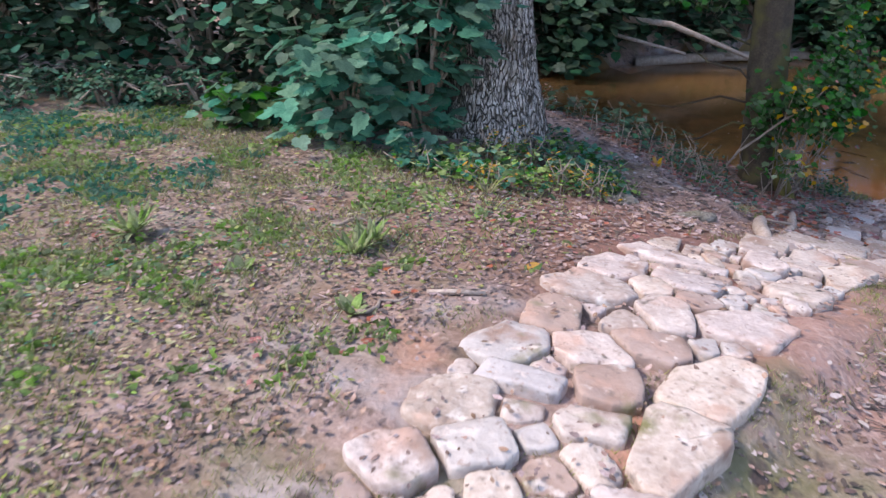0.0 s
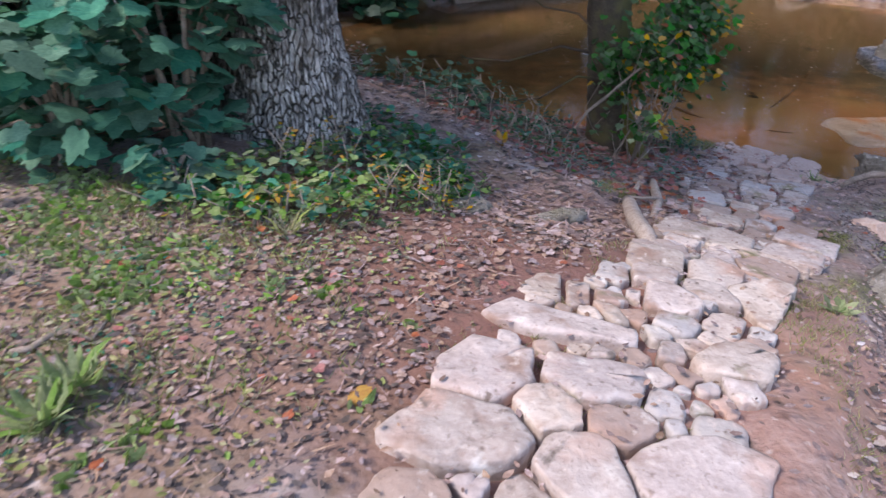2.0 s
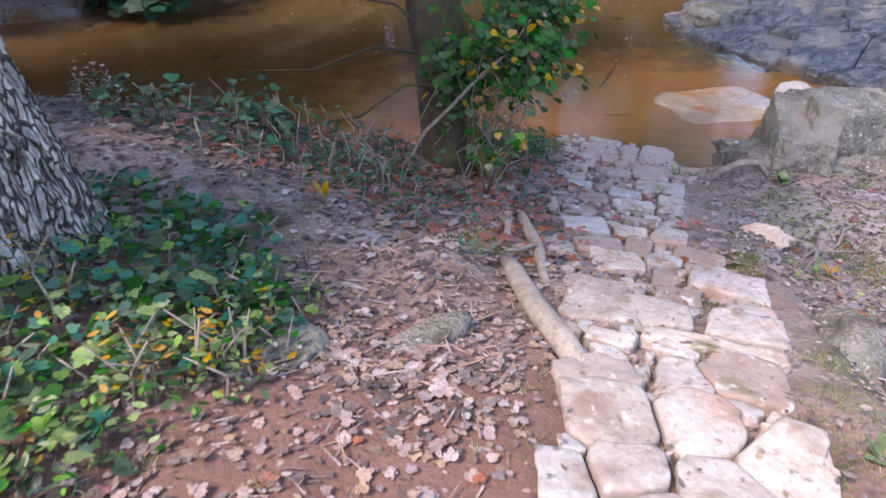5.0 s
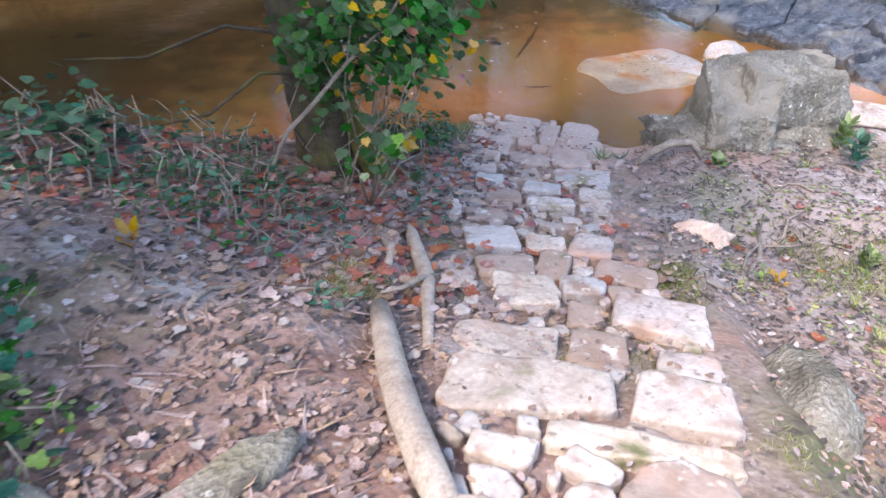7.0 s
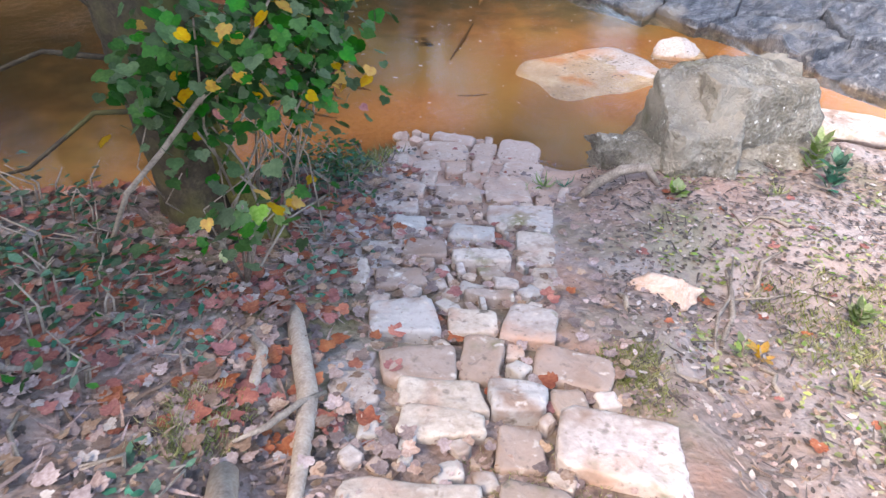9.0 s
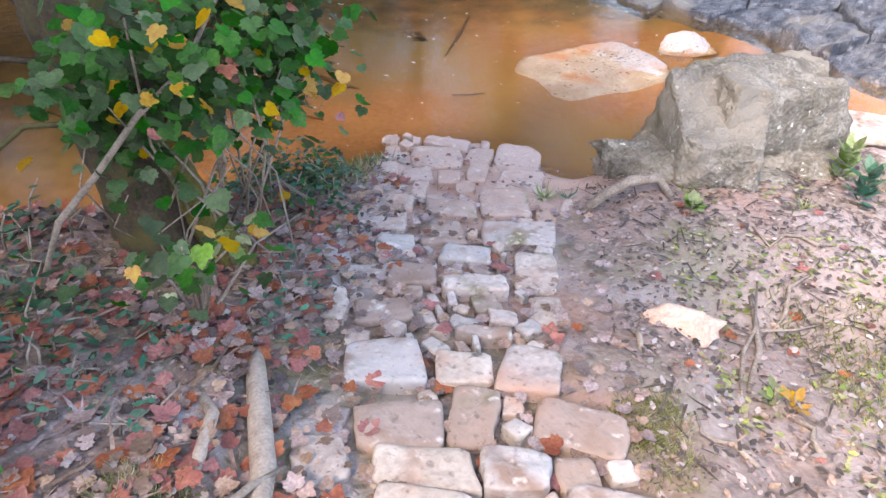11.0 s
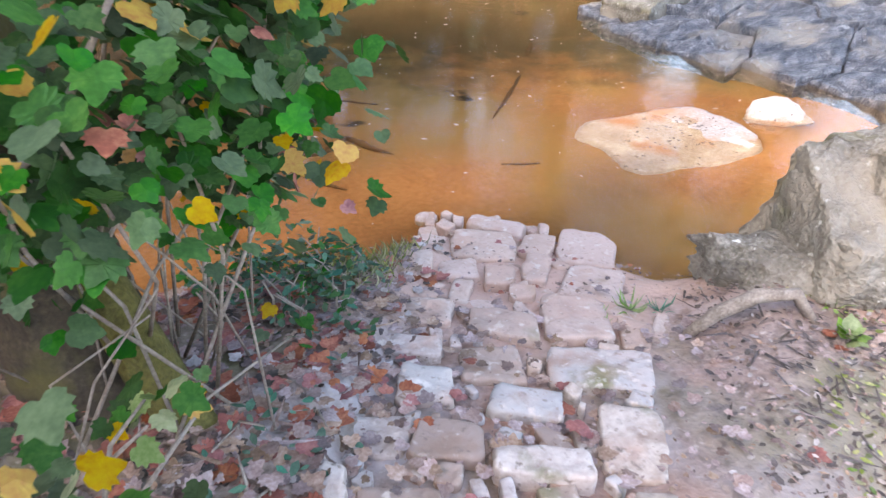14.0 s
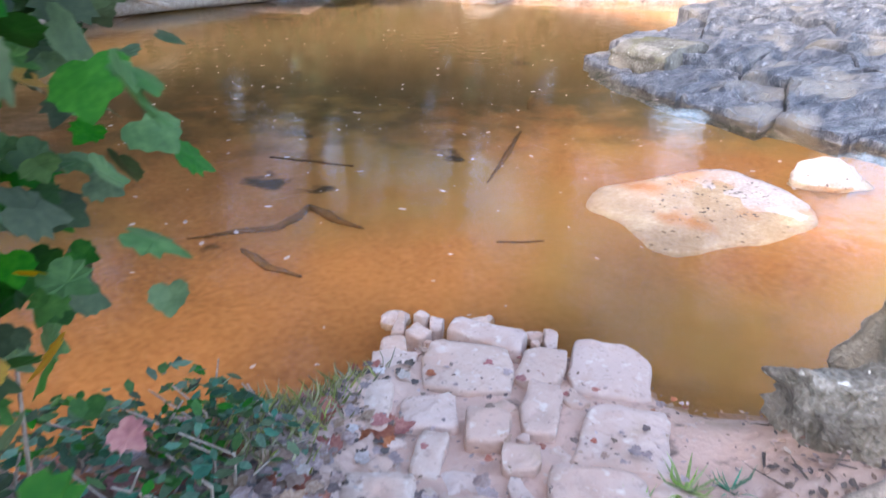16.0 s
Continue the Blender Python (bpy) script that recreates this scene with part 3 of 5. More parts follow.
# ---- bedrock shelf across the creek ----
EDGE_Y = [2, 5, 7.3, 8.1, 9.1, 9.7, 10.8, 11.6, 12.5, 13.0, 13.6, 15]
EDGE_X = [9.7, 9.9, 10.0, 10.2, 10.4, 10.25, 10.0, 10.15, 10.35, 11.4, 13.5, 18]


def bedrock_core():
    xs, ys = np.arange(9.0, 20, 0.12), np.arange(1, 15, 0.12)
    verts, faces = [], []
    for x in xs:
        for y in ys:
            inside = x - np.interp(y, EDGE_Y, EDGE_X) + 0.12 * noise.noise((x * 2, y * 2, 1))
            z = WATER_Z - 0.9 + 0.80 * float(smooth(-0.35, 0.12, inside)) + 0.10 * max(0, inside) + 0.05 * noise.noise((x * 3, y * 3, 4))
            verts.append((x, y, z))
    b = len(ys)
    for i in range(len(xs) - 1):
        for j in range(b - 1):
            faces.append((i * b + j, (i + 1) * b + j, (i + 1) * b + j + 1, i * b + j + 1))
    return mesh_from("core", verts, faces, SLATE)


def clip(poly, px, py, nx, ny):
    """The part of a polygon behind the line through (px, py) with the normal (nx, ny)."""
    out = []
    for k, a in enumerate(poly):
        b = poly[(k + 1) % len(poly)]
        da, db = (a[0] - px) * nx + (a[1] - py) * ny, (b[0] - px) * nx + (b[1] - py) * ny
        if da <= 0:
            out.append(a)
        if (da < 0 < db) or (db < 0 < da):
            f = da / (da - db)
            out.append((a[0] + (b[0] - a[0]) * f, a[1] + (b[1] - a[1]) * f))
    return out


bedrock = thing("bedrock", (0, 0, 0), "wet cracked blue-grey bedrock shelf rising out of the creek", "bedrock")
part("core", bedrock_core(), SLATE, bedrock)
r = random.Random(12)
seeds = []
for i in range(7):
    for j in range(11):
        y = 3.5 + j * 0.92 + r.uniform(-0.42, 0.42)
        x = float(np.interp(y, EDGE_Y, EDGE_X)) + 0.3 + i * 1.1 + r.uniform(-0.45, 0.45)
        if x < 17:
            seeds.append((x, y))
for k, (x, y) in enumerate(seeds):
    poly = [(x + 1.3 * math.cos(a * 0.3927), y + 1.3 * math.sin(a * 0.3927)) for a in range(16)]
    for q in seeds:
        d = math.hypot(q[0] - x, q[1] - y)
        if 0 < d < 2.9 and poly:
            nx, ny = (q[0] - x) * 0.7, (q[1] - y) * 1.5
            w = math.hypot(nx, ny)
            nx, ny = nx / w, ny / w
            poly = clip(poly, (x + q[0]) / 2 - nx * 0.008, (y + q[1]) / 2 - ny * 0.008, nx, ny)
    if poly:
        poly = clip(poly, float(np.interp(y, EDGE_Y, EDGE_X)) - 0.03, y, -1, 0.12)
    if poly:
        poly = clip(poly, x, 12.75 + 0.35 * max(0, x - 11), 0, 1)
    if len(poly) < 3:
        continue
    fine = []
    for i, a in enumerate(poly):
        b = poly[(i + 1) % len(poly)]
        n = max(1, int(math.hypot(a[0] - b[0], a[1] - b[1]) / 0.12))
        for f in range(n):
            fine.append((a[0] + (b[0] - a[0]) * f / n + 0.03 * noise.noise((a[0] * 3 + f, a[1], 0)), a[1] + (b[1] - a[1]) * f / n + 0.03 * noise.noise((a[1] * 3 + f, a[0], 2))))
    inside = x - float(np.interp(y, EDGE_Y, EDGE_X))
    z0 = WATER_Z + 0.035 + 0.11 * max(0, inside) + r.uniform(-0.03, 0.09)
    tx, ty = r.uniform(-0.02, 0.12), r.uniform(-0.09, 0.06)
    verts, faces = [], []
    rings = ((1.0, -0.5), (1.0, -0.03), (0.965, 0.0), (0.86, 0.0), (0.75, 0.0), (0.64, 0.0), (0.53, 0.0), (0.42, 0.0), (0.31, 0.0), (0.2, 0.0), (0.1, 0.0))
    n = len(fine)
    for f, h in rings:
        for px, py in fine:
            qx, qy = (px - x) * f, (py - y) * f
            rough = 0.03 * noise.noise(((x + qx) * 3, (y + qy) * 5, k)) + 0.02 * noise.noise(((x + qx) * 9, (y + qy) * 12, k))
            step = 0.042 * round(2.6 * noise.noise(((x + qx) * 1.9, (y + qy) * 3.4, 9)))
            verts.append((qx, qy, h + qx * tx + qy * ty + (rough + step if h > -0.2 else 0)))
    verts.append((0, 0, 0.01))
    for q in range(len(rings) - 1):
        for i in range(n):
            a, b = q * n + i, q * n + (i + 1) % n
            faces.append((a, b, b + n, a + n))
    top = (len(rings) - 1) * n
    for i in range(n):
        faces.append((top + i, top + (i + 1) % n, len(verts) - 1))
    ob = part("slab", mesh_from("slab", verts, faces, SLATE, False), SLATE, bedrock)
    ob.location = (x, y, z0)
rock("river_rock", (11.0, 12.05, -1.74), (0.72, 0.60, 0.34), ROCK, 51, "pale grey squared block at the end of the bedrock", "rock", 10, flat=0.55, cuts=3, faces=(((-1, 0.1, 0), 0.6), ((0, -1, 0.05), 0.6), ((1, 0, 0), 0.65), ((0.1, 1, 0), 0.6)))
rock("river_rock", (12.6, 17.6, -1.80), (0.7, 0.3, 0.22), PALE, 53, "white rock at the far bank", "rock", 10, flat=0.7)
for k, (x, y) in enumerate(((5.62, 9.0), (5.98, 8.75), (6.12, 8.5), (6.3, 8.3))):
    rock("river_stone", (x, y, -1.88), (0.09 - 0.012 * k, 0.07, 0.055), STONE, 60 + k, "small stone at the water's edge by the path", "rock", 40 * k, detail=3)
# ---- logs, roots and fallen branches ----
def log(name, points, radii, mat, label, category, sides=14, seed=0):
    o = Vector(points[0])
    v, f = tube([Vector(p) - o for p in points], radii, sides, 0.06, seed, 5, 0.05)
    ob = new(name, mesh_from(name, v, f, mat))
    ob.location = o
    return tagged(ob, label, category)


def on(x, y, h=0.0):
    return (x, y, ground_at(x, y) + h)


log("log", [on(2.51, 4.70, 0.03), on(2.54, 4.86, 0.055), on(2.61, 5.12, 0.06), on(2.70, 5.36, 0.06), on(2.80, 5.60, 0.06), on(2.91, 5.86, 0.05)], [0.042, 0.052, 0.054, 0.052, 0.050, 0.042], WOOD, "smooth weathered log edging the stone steps", "log")
log("root", [on(2.90, 5.46, -0.02), on(3.10, 5.78, 0.02), on(3.22, 5.98, 0.03), on(3.30, 6.12, 0.035), on(3.40, 6.38, 0.04), on(3.47, 6.56, 0.04), on(3.55, 6.76, -0.03)], [0.018, 0.026, 0.032, 0.038, 0.04, 0.036, 0.02], WOOD, "thick bare root beside the path", "root")
log("twig", [on(2.98, 5.98, 0.06), on(3.1, 6.0, 0.075), on(3.24, 6.06, 0.07), on(3.36, 6.1, 0.05)], [0.006, 0.013, 0.014, 0.008], TWIG, "short grey stick lying across the root", "stick", 6, 31)
log("root", [on(3.08, 6.16, -0.02), on(3.17, 6.26, 0.03), on(3.26, 6.40, 0.035), on(3.27, 6.57, -0.02)], [0.015, 0.022, 0.022, 0.014], WOOD, "curled thin root in leaf litter", "root", 8)
log("root", [on(5.0, 5.5, 0.0), on(5.25, 5.62, 0.012), on(5.5, 5.72, 0.016), on(5.7, 5.86, 0.016), on(5.82, 5.98, 0.0)], [0.008, 0.014, 0.016, 0.015, 0.008], TWIG, "thin crooked root on bare soil", "root", 7)
log("root", [on(5.72, 5.78, 0.0), on(5.86, 5.80, 0.02), on(6.0, 5.88, 0.02), on(6.2, 5.86, 0.0)], [0.008, 0.012, 0.012, 0.006], TWIG, "thin crooked root on bare soil", "root", 7)
log("root", [on(4.86, 5.92, -0.01), on(4.93, 6.0, 0.025), on(5.0, 6.12, -0.01)], [0.012, 0.016, 0.01], TWIG, "small looped root beside the path", "root", 7)
log("twig", [on(0.32, 2.8, 0.012), on(0.45, 2.82, 0.018), on(0.58, 2.83, 0.012)], [0.01, 0.014, 0.008], WOOD, "short pale stick lying on the soil", "stick", 6)
log("root", [on(5.72, 7.05, 0.0), on(5.84, 7.0, 0.09), on(5.98, 6.92, 0.12), on(6.1, 6.82, 0.09), on(6.14, 6.72, -0.02)], [0.022, 0.032, 0.034, 0.03, 0.02], TWIG, "grey arching root by the boulder", "root")
log("branch", [(0.6, 18.4, -0.75), (3.0, 17.9, -0.62), (4.6, 17.6, -0.75), (6.6, 17.2, -1.5)], [0.09, 0.08, 0.07, 0.04], WOOD, "pale fallen branch on the far bank", "branch")
log("branch", [(1.0, 18.2, -1.0), (3.4, 17.8, -1.05), (5.0, 17.4, -1.4)], [0.06, 0.05, 0.03], WOOD, "pale fallen branch on the far bank", "branch")
log("log", [(4.0, 18.3, -1.78), (6.4, 19.0, -1.72), (9.0, 19.5, -1.75)], [0.13, 0.12, 0.10], WOOD, "pale driftwood log along the far shore", "log")
for k, (x, y, a, n) in enumerate(((6.4, 5.9, 2.2, 0.4), (4.7, 5.3, 1.9, 0.25), (0.05, 2.6, 0.8, 0.25), (-0.3, 3.6, 0.4, 0.3), (3.4, 4.6, 1.0, 0.3), (2.2, 6.0, 0.8, 0.5), (2.6, 6.6, 2.6, 0.6), (5.0, 5.2, 0.9, 0.4))):
    pts = [on(x + math.cos(a + 0.25 * math.sin(i * 2 + k)) * n * i / 5, y + math.sin(a + 0.25 * math.sin(i * 2 + k)) * n * i / 5, 0.015) for i in range(6)]
    log("twig", pts, [0.012, 0.013, 0.011, 0.01, 0.008, 0.005], TWIG, "thin bare twig lying on the soil", "twig", 6, k)

# ---- leaf litter, grass and low plants ----
def scatter(name, count, area, size, mat, label, seed, shape=LOBED, keep=None, lift=0.012, category="leaves"):
    """Fallen leaves over an area of s0, s1, u0, u1."""
    lv = Leaves(seed)
    r = lv.rng
    n = 0
    tries = 0
    while n < count and tries < count * 12:
        tries += 1
        s, u = r.uniform(*area[:2]), r.uniform(*area[2:])
        if keep and not keep(s, u, r):
            continue
        x, y = xy(s, u)
        z = ground_at(x, y)
        if z < WATER_Z + 0.02:
            continue
        a = r.uniform(0, math.tau)
        lv.leaf((x, y, z + lift * 0.7 + r.uniform(0, 0.01)), r.uniform(*size), (math.cos(a), math.sin(a), r.uniform(-0.08, 0.14)), (r.gauss(0, 0.16), r.gauss(0, 0.16), 1), shape, 0.13)
        n += 1
    return tagged(new(name, lv.mesh(name, mat)), label, category, kind="stuff")


def off_path(s, u, r):
    left = -1.72 if s < 4.3 else (-1.65 if s < 6.7 else -2.0)
    if s < 3.2:
        left = -1.55
    if s < 1.6:
        left = -1.3
    return u < left + r.uniform(-0.05, 0.12) or u > -0.35 - (0.35 if s > 6.9 else 0) + r.uniform(-0.1, 0.05)


def lawn(s, u, r):
    """Where weeds hold in the worn lawn: thinning towards the path."""
    return off_path(s, u, r) and u < -1.3 - (s - 1.0) * 0.4 + r.uniform(-0.5, 0.5) and noise.noise((s * 1.4, u * 1.4, 6)) > r.uniform(-0.9, 0.15)


scatter("leaf_litter", 5500, (4.6, 9.6, -6.0, -1.6), (0.012, 0.042), DEAD, "dry pinkish-brown fallen leaves on the bank", 21, SMALL, keep=off_path)
scatter("leaf_litter", 1400, (4.6, 9.6, -6.0, -1.6), (0.02, 0.06), DEAD, "dry brown lobed leaves on the bank", 121, keep=off_path)
scatter("leaf_litter", 420, (6.4, 9.6, -5.0, -1.6), (0.045, 0.095), RED, "red and rust fallen leaves on the bank", 22, keep=off_path)
scatter("leaf_litter", 3200, (3.6, 9.4, -0.9, 2.4), (0.018, 0.05), DEAD, "small dry brown leaves on the soil beside the path", 23, SMALL, keep=off_path)
scatter("leaf_litter", 6500, (3.6, 9.6, -0.9, 2.6), (0.008, 0.035), DEAD, "crumbled leaf debris on the trodden bank", 123, SMALL, keep=off_path)
scatter("leaf_mould", 5200, (4.2, 9.8, -0.95, 2.6), (0.012, 0.05), DARK_LITTER, "dark rotted leaf scraps on the trodden bank", 141, SMALL, keep=off_path, lift=0.016)
scatter("leaf_mould", 1500, (3.0, 9.8, -0.95, 2.6), (0.04, 0.14), DARK_LITTER, "dark thin roots and stalks on the trodden bank", 142, BLADE, keep=off_path, lift=0.018, category="stalks")
scatter("leaf_litter", 1700, (3.0, 9.8, -0.95, 2.6), (0.015, 0.05), PALE_LITTER, "bleached leaf scraps on the trodden bank", 143, SMALL, keep=off_path, lift=0.018)
scatter("leaf_mould", 2200, (4.4, 9.8, -5.5, -1.7), (0.02, 0.05), DARK_LITTER, "dark rotted leaves on the leafy bank", 144, keep=off_path, lift=0.008)
scatter("leaf_litter", 260, (4.4, 9.8, -5.5, -1.7), (0.025, 0.055), PALE_LITTER, "bleached fallen leaves on the leafy bank", 145, keep=off_path, lift=0.022)
scatter("leaf_litter", 60, (5.6, 9.4, -0.9, 1.8), (0.04, 0.075), RED, "rust fallen leaves on the soil beside the path", 24, keep=off_path)
scatter("clover", 2600, (0.1, 3.9, -6.0, -1.5), (0.016, 0.038), LIME, "light green creeping weeds in the worn lawn", 134, SMALL, keep=lawn, category="weeds")
scatter("clover", 9000, (0.1, 3.9, -6.5, -1.3), (0.016, 0.042), GRASS, "tiny creeping weeds covering the worn lawn", 129, SMALL, keep=lawn, category="weeds")
scatter("clover", 3500, (0.1, 3.9, -7.0, -2.2), (0.016, 0.04), GREEN, "bluish-green clover leaves in the worn lawn", 130, SMALL, keep=lawn, category="weeds")
scatter("leaf_litter", 6500, (0.3, 5.2, -6.0, -0.2), (0.012, 0.036), DEAD, "small dry leaf scraps on the lawn edge", 25, SMALL, keep=off_path)
scatter("leaf_litter", 6500, (0.3, 3.3, -5.5, -1.2), (0.014, 0.045), DEAD, "dry reddish leaf scraps over the worn lawn", 151, SMALL, keep=off_path)
scatter("leaf_mould", 4500, (0.3, 4.0, -5.5, -1.2), (0.012, 0.045), DARK_LITTER, "dark rotted scraps over the worn lawn", 152, SMALL, keep=off_path)
scatter("leaf_litter", 110, (1.2, 4.6, -3.6, -1.5), (0.02, 0.05), RED, "rust-red fallen leaves on the lawn edge", 153, keep=off_path)
scatter("leaf_litter", 1800, (0.6, 4.6, -0.6, 1.6), (0.015, 0.05), DEAD, "dry leaf scraps on the soil below the path edge", 154, SMALL, keep=off_path)
scatter("leaf_mould", 900, (0.6, 4.6, -0.6, 1.6), (0.015, 0.06), DARK_LITTER, "dark rotted scraps below the path edge", 155, SMALL, keep=off_path)
scatter("leaf_litter", 350, (0.6, 4.6, -0.6, 1.6), (0.02, 0.06), PALE_LITTER, "bleached leaf scraps below the path edge", 156, SMALL, keep=off_path)
scatter("leaf_litter", 1000, (3.0, 5.6, -3.6, -1.5), (0.02, 0.05), DEAD, "dry leaves on reddish soil", 26, LOBED, keep=off_path)
scatter("leaf_litter", 800, (6.0, 9.4, -4.4, -1.9), (0.04, 0.085), DEAD, "large dry lobed leaves under the leaning tree", 124, keep=off_path)
scatter("leaf_litter", 330, (6.3, 9.0, -4.0, -1.9), (0.05, 0.095), RED, "dark red fallen leaves under the leaning tree", 125, keep=off_path)
scatter("straw", 900, (5.4, 9.5, -0.9, 2.4), (0.03, 0.10), DEAD, "dry grass straws on the trodden bank", 126, BLADE, keep=off_path, category="straw")
scatter("straw", 1200, (4.6, 9.0, -4.0, -1.7), (0.05, 0.16), DEAD, "dry grass straws on the leafy bank", 127, BLADE, keep=off_path, category="straw")
scatter("straw", 1500, (0.5, 4.6, -5.0, -1.4), (0.03, 0.10), DEAD, "dry grass straws on the lawn edge", 128, BLADE, keep=off_path, category="straw")
scatter("path_leaves", 700, (6.3, 9.1, -2.2, -0.7), (0.02, 0.07), DEAD, "dry fallen leaves lying between the stones", 27, LOBED, lift=0.05)
scatter("soil_crumbs", 1500, (5.4, 10.2, -2.2, -0.6), (0.008, 0.025), DEAD, "crumbled leaf and soil debris between the stones", 133, SMALL, lift=0.05, category="debris")
scatter("path_leaves", 45, (6.6, 8.6, -2.1, -0.9), (0.05, 0.085), RED, "red fallen leaves lying on the stones", 28, lift=0.07)
scatter("path_leaves", 900, (0.8, 6.3, -1.65, -0.4), (0.015, 0.045), DEAD, "dry leaf scraps in the joints between the stones", 30, SMALL, lift=0.07)
scatter("path_leaves", 24, (9.2, 10.2, -2.2, -0.9), (0.02, 0.05), RED, "dull red leaf bits on the clay-covered end of the path", 161, LOBED, lift=0.06)
scatter("path_leaves", 60, (9.2, 10.2, -2.2, -0.9), (0.012, 0.045), DEAD, "brown leaf bits on the clay-covered end of the path", 162, LOBED, lift=0.06)
scatter("yellow_leaf", 1, (2.88, 2.9, -1.72, -1.71), (0.08, 0.085), YELLOW, "bright yellow fallen leaf beside the path", 29, lift=0.03, category="leaf")


def blades(name, count, area, size, mat, label, seed, thin=0.0, category="grass", shape=BLADE, lean=0.6, joints=False):
    lv = Leaves(seed)
    r = lv.rng
    n = tries = 0
    while n < count and tries < count * 10:
        tries += 1
        s, u = r.uniform(*area[:2]), r.uniform(*area[2:])
        x, y = xy(s, u)
        if noise.noise((x * 1.6, y * 1.6, seed)) < thin or not (joints or (lawn if s < 3.9 and u < -1.2 else off_path)(s, u, r)):
            continue
        for _ in range(5):
            px, py = x + r.gauss(0, 0.025), y + r.gauss(0, 0.025)
            a = r.uniform(0, math.tau)
            lv.leaf((px, py, ground_at(px, py) - 0.004), r.uniform(*size), (math.cos(a) * lean, math.sin(a) * lean, 1), (math.cos(a + 1.5), math.sin(a + 1.5), 0.2), shape, 0.3)
            n += 1
    return tagged(new(name, lv.mesh(name, mat)), label, category, kind="stuff")


blades("grass", 14000, (0.1, 3.8, -5.8, -1.2), (0.025, 0.075), GRASS, "thin patchy grass on worn reddish soil", 31, 0.0)
blades("grass", 700, (3.2, 4.8, -3.6, -1.7), (0.03, 0.08), GRASS, "sparse grass on leaf-strewn soil", 32, 0.0)
blades("lawn_weeds", 6500, (0.3, 3.4, -6.0, -1.5), (0.03, 0.07), LIME, "small broad-leaved weeds in the lawn", 33, 0.05, "weeds", SMALL, 1.2)
blades("lawn_weeds", 4500, (-0.5, 2.6, -7.0, -3.6), (0.03, 0.08), GREEN, "bluish-green clover and weeds in the lawn", 34, -0.05, "weeds", SMALL, 1.2)
scatter("bank_weeds", 1600, (5.4, 9.4, -0.4, 2.6), (0.02, 0.05), GRASS, "small olive weeds on the trodden bank", 131, SMALL, keep=lambda s, u, r: noise.noise((s * 1.7, u * 1.7, 4)) > 0.05 and off_path(s, u, r), category="weeds")
scatter("bank_weeds", 350, (5.4, 9.4, -0.4, 2.6), (0.02, 0.05), LIME, "small light green weeds on the trodden bank", 132, SMALL, keep=lambda s, u, r: noise.noise((s * 1.7, u * 1.7, 4)) > 0.12 and off_path(s, u, r), category="weeds")
blades("grass", 8500, (5.0, 8.8, 0.1, 2.6), (0.025, 0.075), GRASS, "yellowish grass on the trodden bank", 35, 0.1)
blades("moss", 9000, (0.8, 6.6, -1.65, -0.4), (0.02, 0.042), GRASS, "moss and tiny weeds in the joints of the path", 38, 0.12, "moss", joints=True)
log("twig", [on(5.9, 6.0, 0.02), on(5.62, 5.82, 0.04), on(5.4, 5.75, 0.03), on(5.2, 5.64, 0.02), on(4.97, 5.49, 0.0)], [0.005, 0.009, 0.010, 0.009, 0.005], TWIG, "bent grey twig lying on the bank", "twig", 7, 21)
log("twig", [on(5.62, 5.82, 0.03), on(5.8, 5.7, 0.05), on(5.95, 5.66, 0.01)], [0.007, 0.006, 0.004], TWIG, "thin forked twig lying on the bank", "twig", 6, 22)
blades("moss", 1000, (7.05, 7.3, -0.80, -0.58), (0.02, 0.05), GRASS, "yellow-green moss cushion at the edge of the path", 39, -1, "moss", joints=True)
blades("moss", 1200, (6.25, 6.6, -2.3, -2.05), (0.02, 0.06), GRASS, "greyish-green grass tuft beside the log", 40, -1, "grass", joints=True)
blades("moss", 700, (6.9, 7.4, -0.75, -0.55), (0.02, 0.05), GRASS, "mossy grass tuft at the edge of the path", 36, -1, "moss")
blades("moss", 900, (1.4, 4.4, -0.40, -0.28), (0.015, 0.04), GRASS, "mossy fringe along the edge of the path", 37, 0.0, "moss")


def weed(name, x, y, count, length, mat, label, seed, shape=SMALL, rise=0.8, category="plant", h=0.0):
    """A rosette of leaves that spring from one root."""
    lv = Leaves(seed)
    r = lv.rng
    for k in range(count):
        a = k * 2.4 + r.uniform(-0.3, 0.3)
        up = rise * r.uniform(0.4, 1.4)
        lv.leaf((0.01 * math.cos(a), 0.01 * math.sin(a), h * r.uniform(0, 1)), length * r.uniform(0.6, 1.15), (math.cos(a), math.sin(a), up), (-math.cos(a) * up, -math.sin(a) * up, 1), shape, 0.4)
    ob = thing(name, on(x, y, -0.005), label, category)
    part("foliage", lv.mesh("foliage", mat), mat, ob, kind="stuff")
    if h:
        v, f = tube([(0, 0, -0.02), (0.01, 0, h * 0.5), (0, 0.01, h)], [0.006, 0.005, 0.003], 5)
        part("stem", mesh_from("stem", v, f, TWIG), TWIG, ob)
    return ob


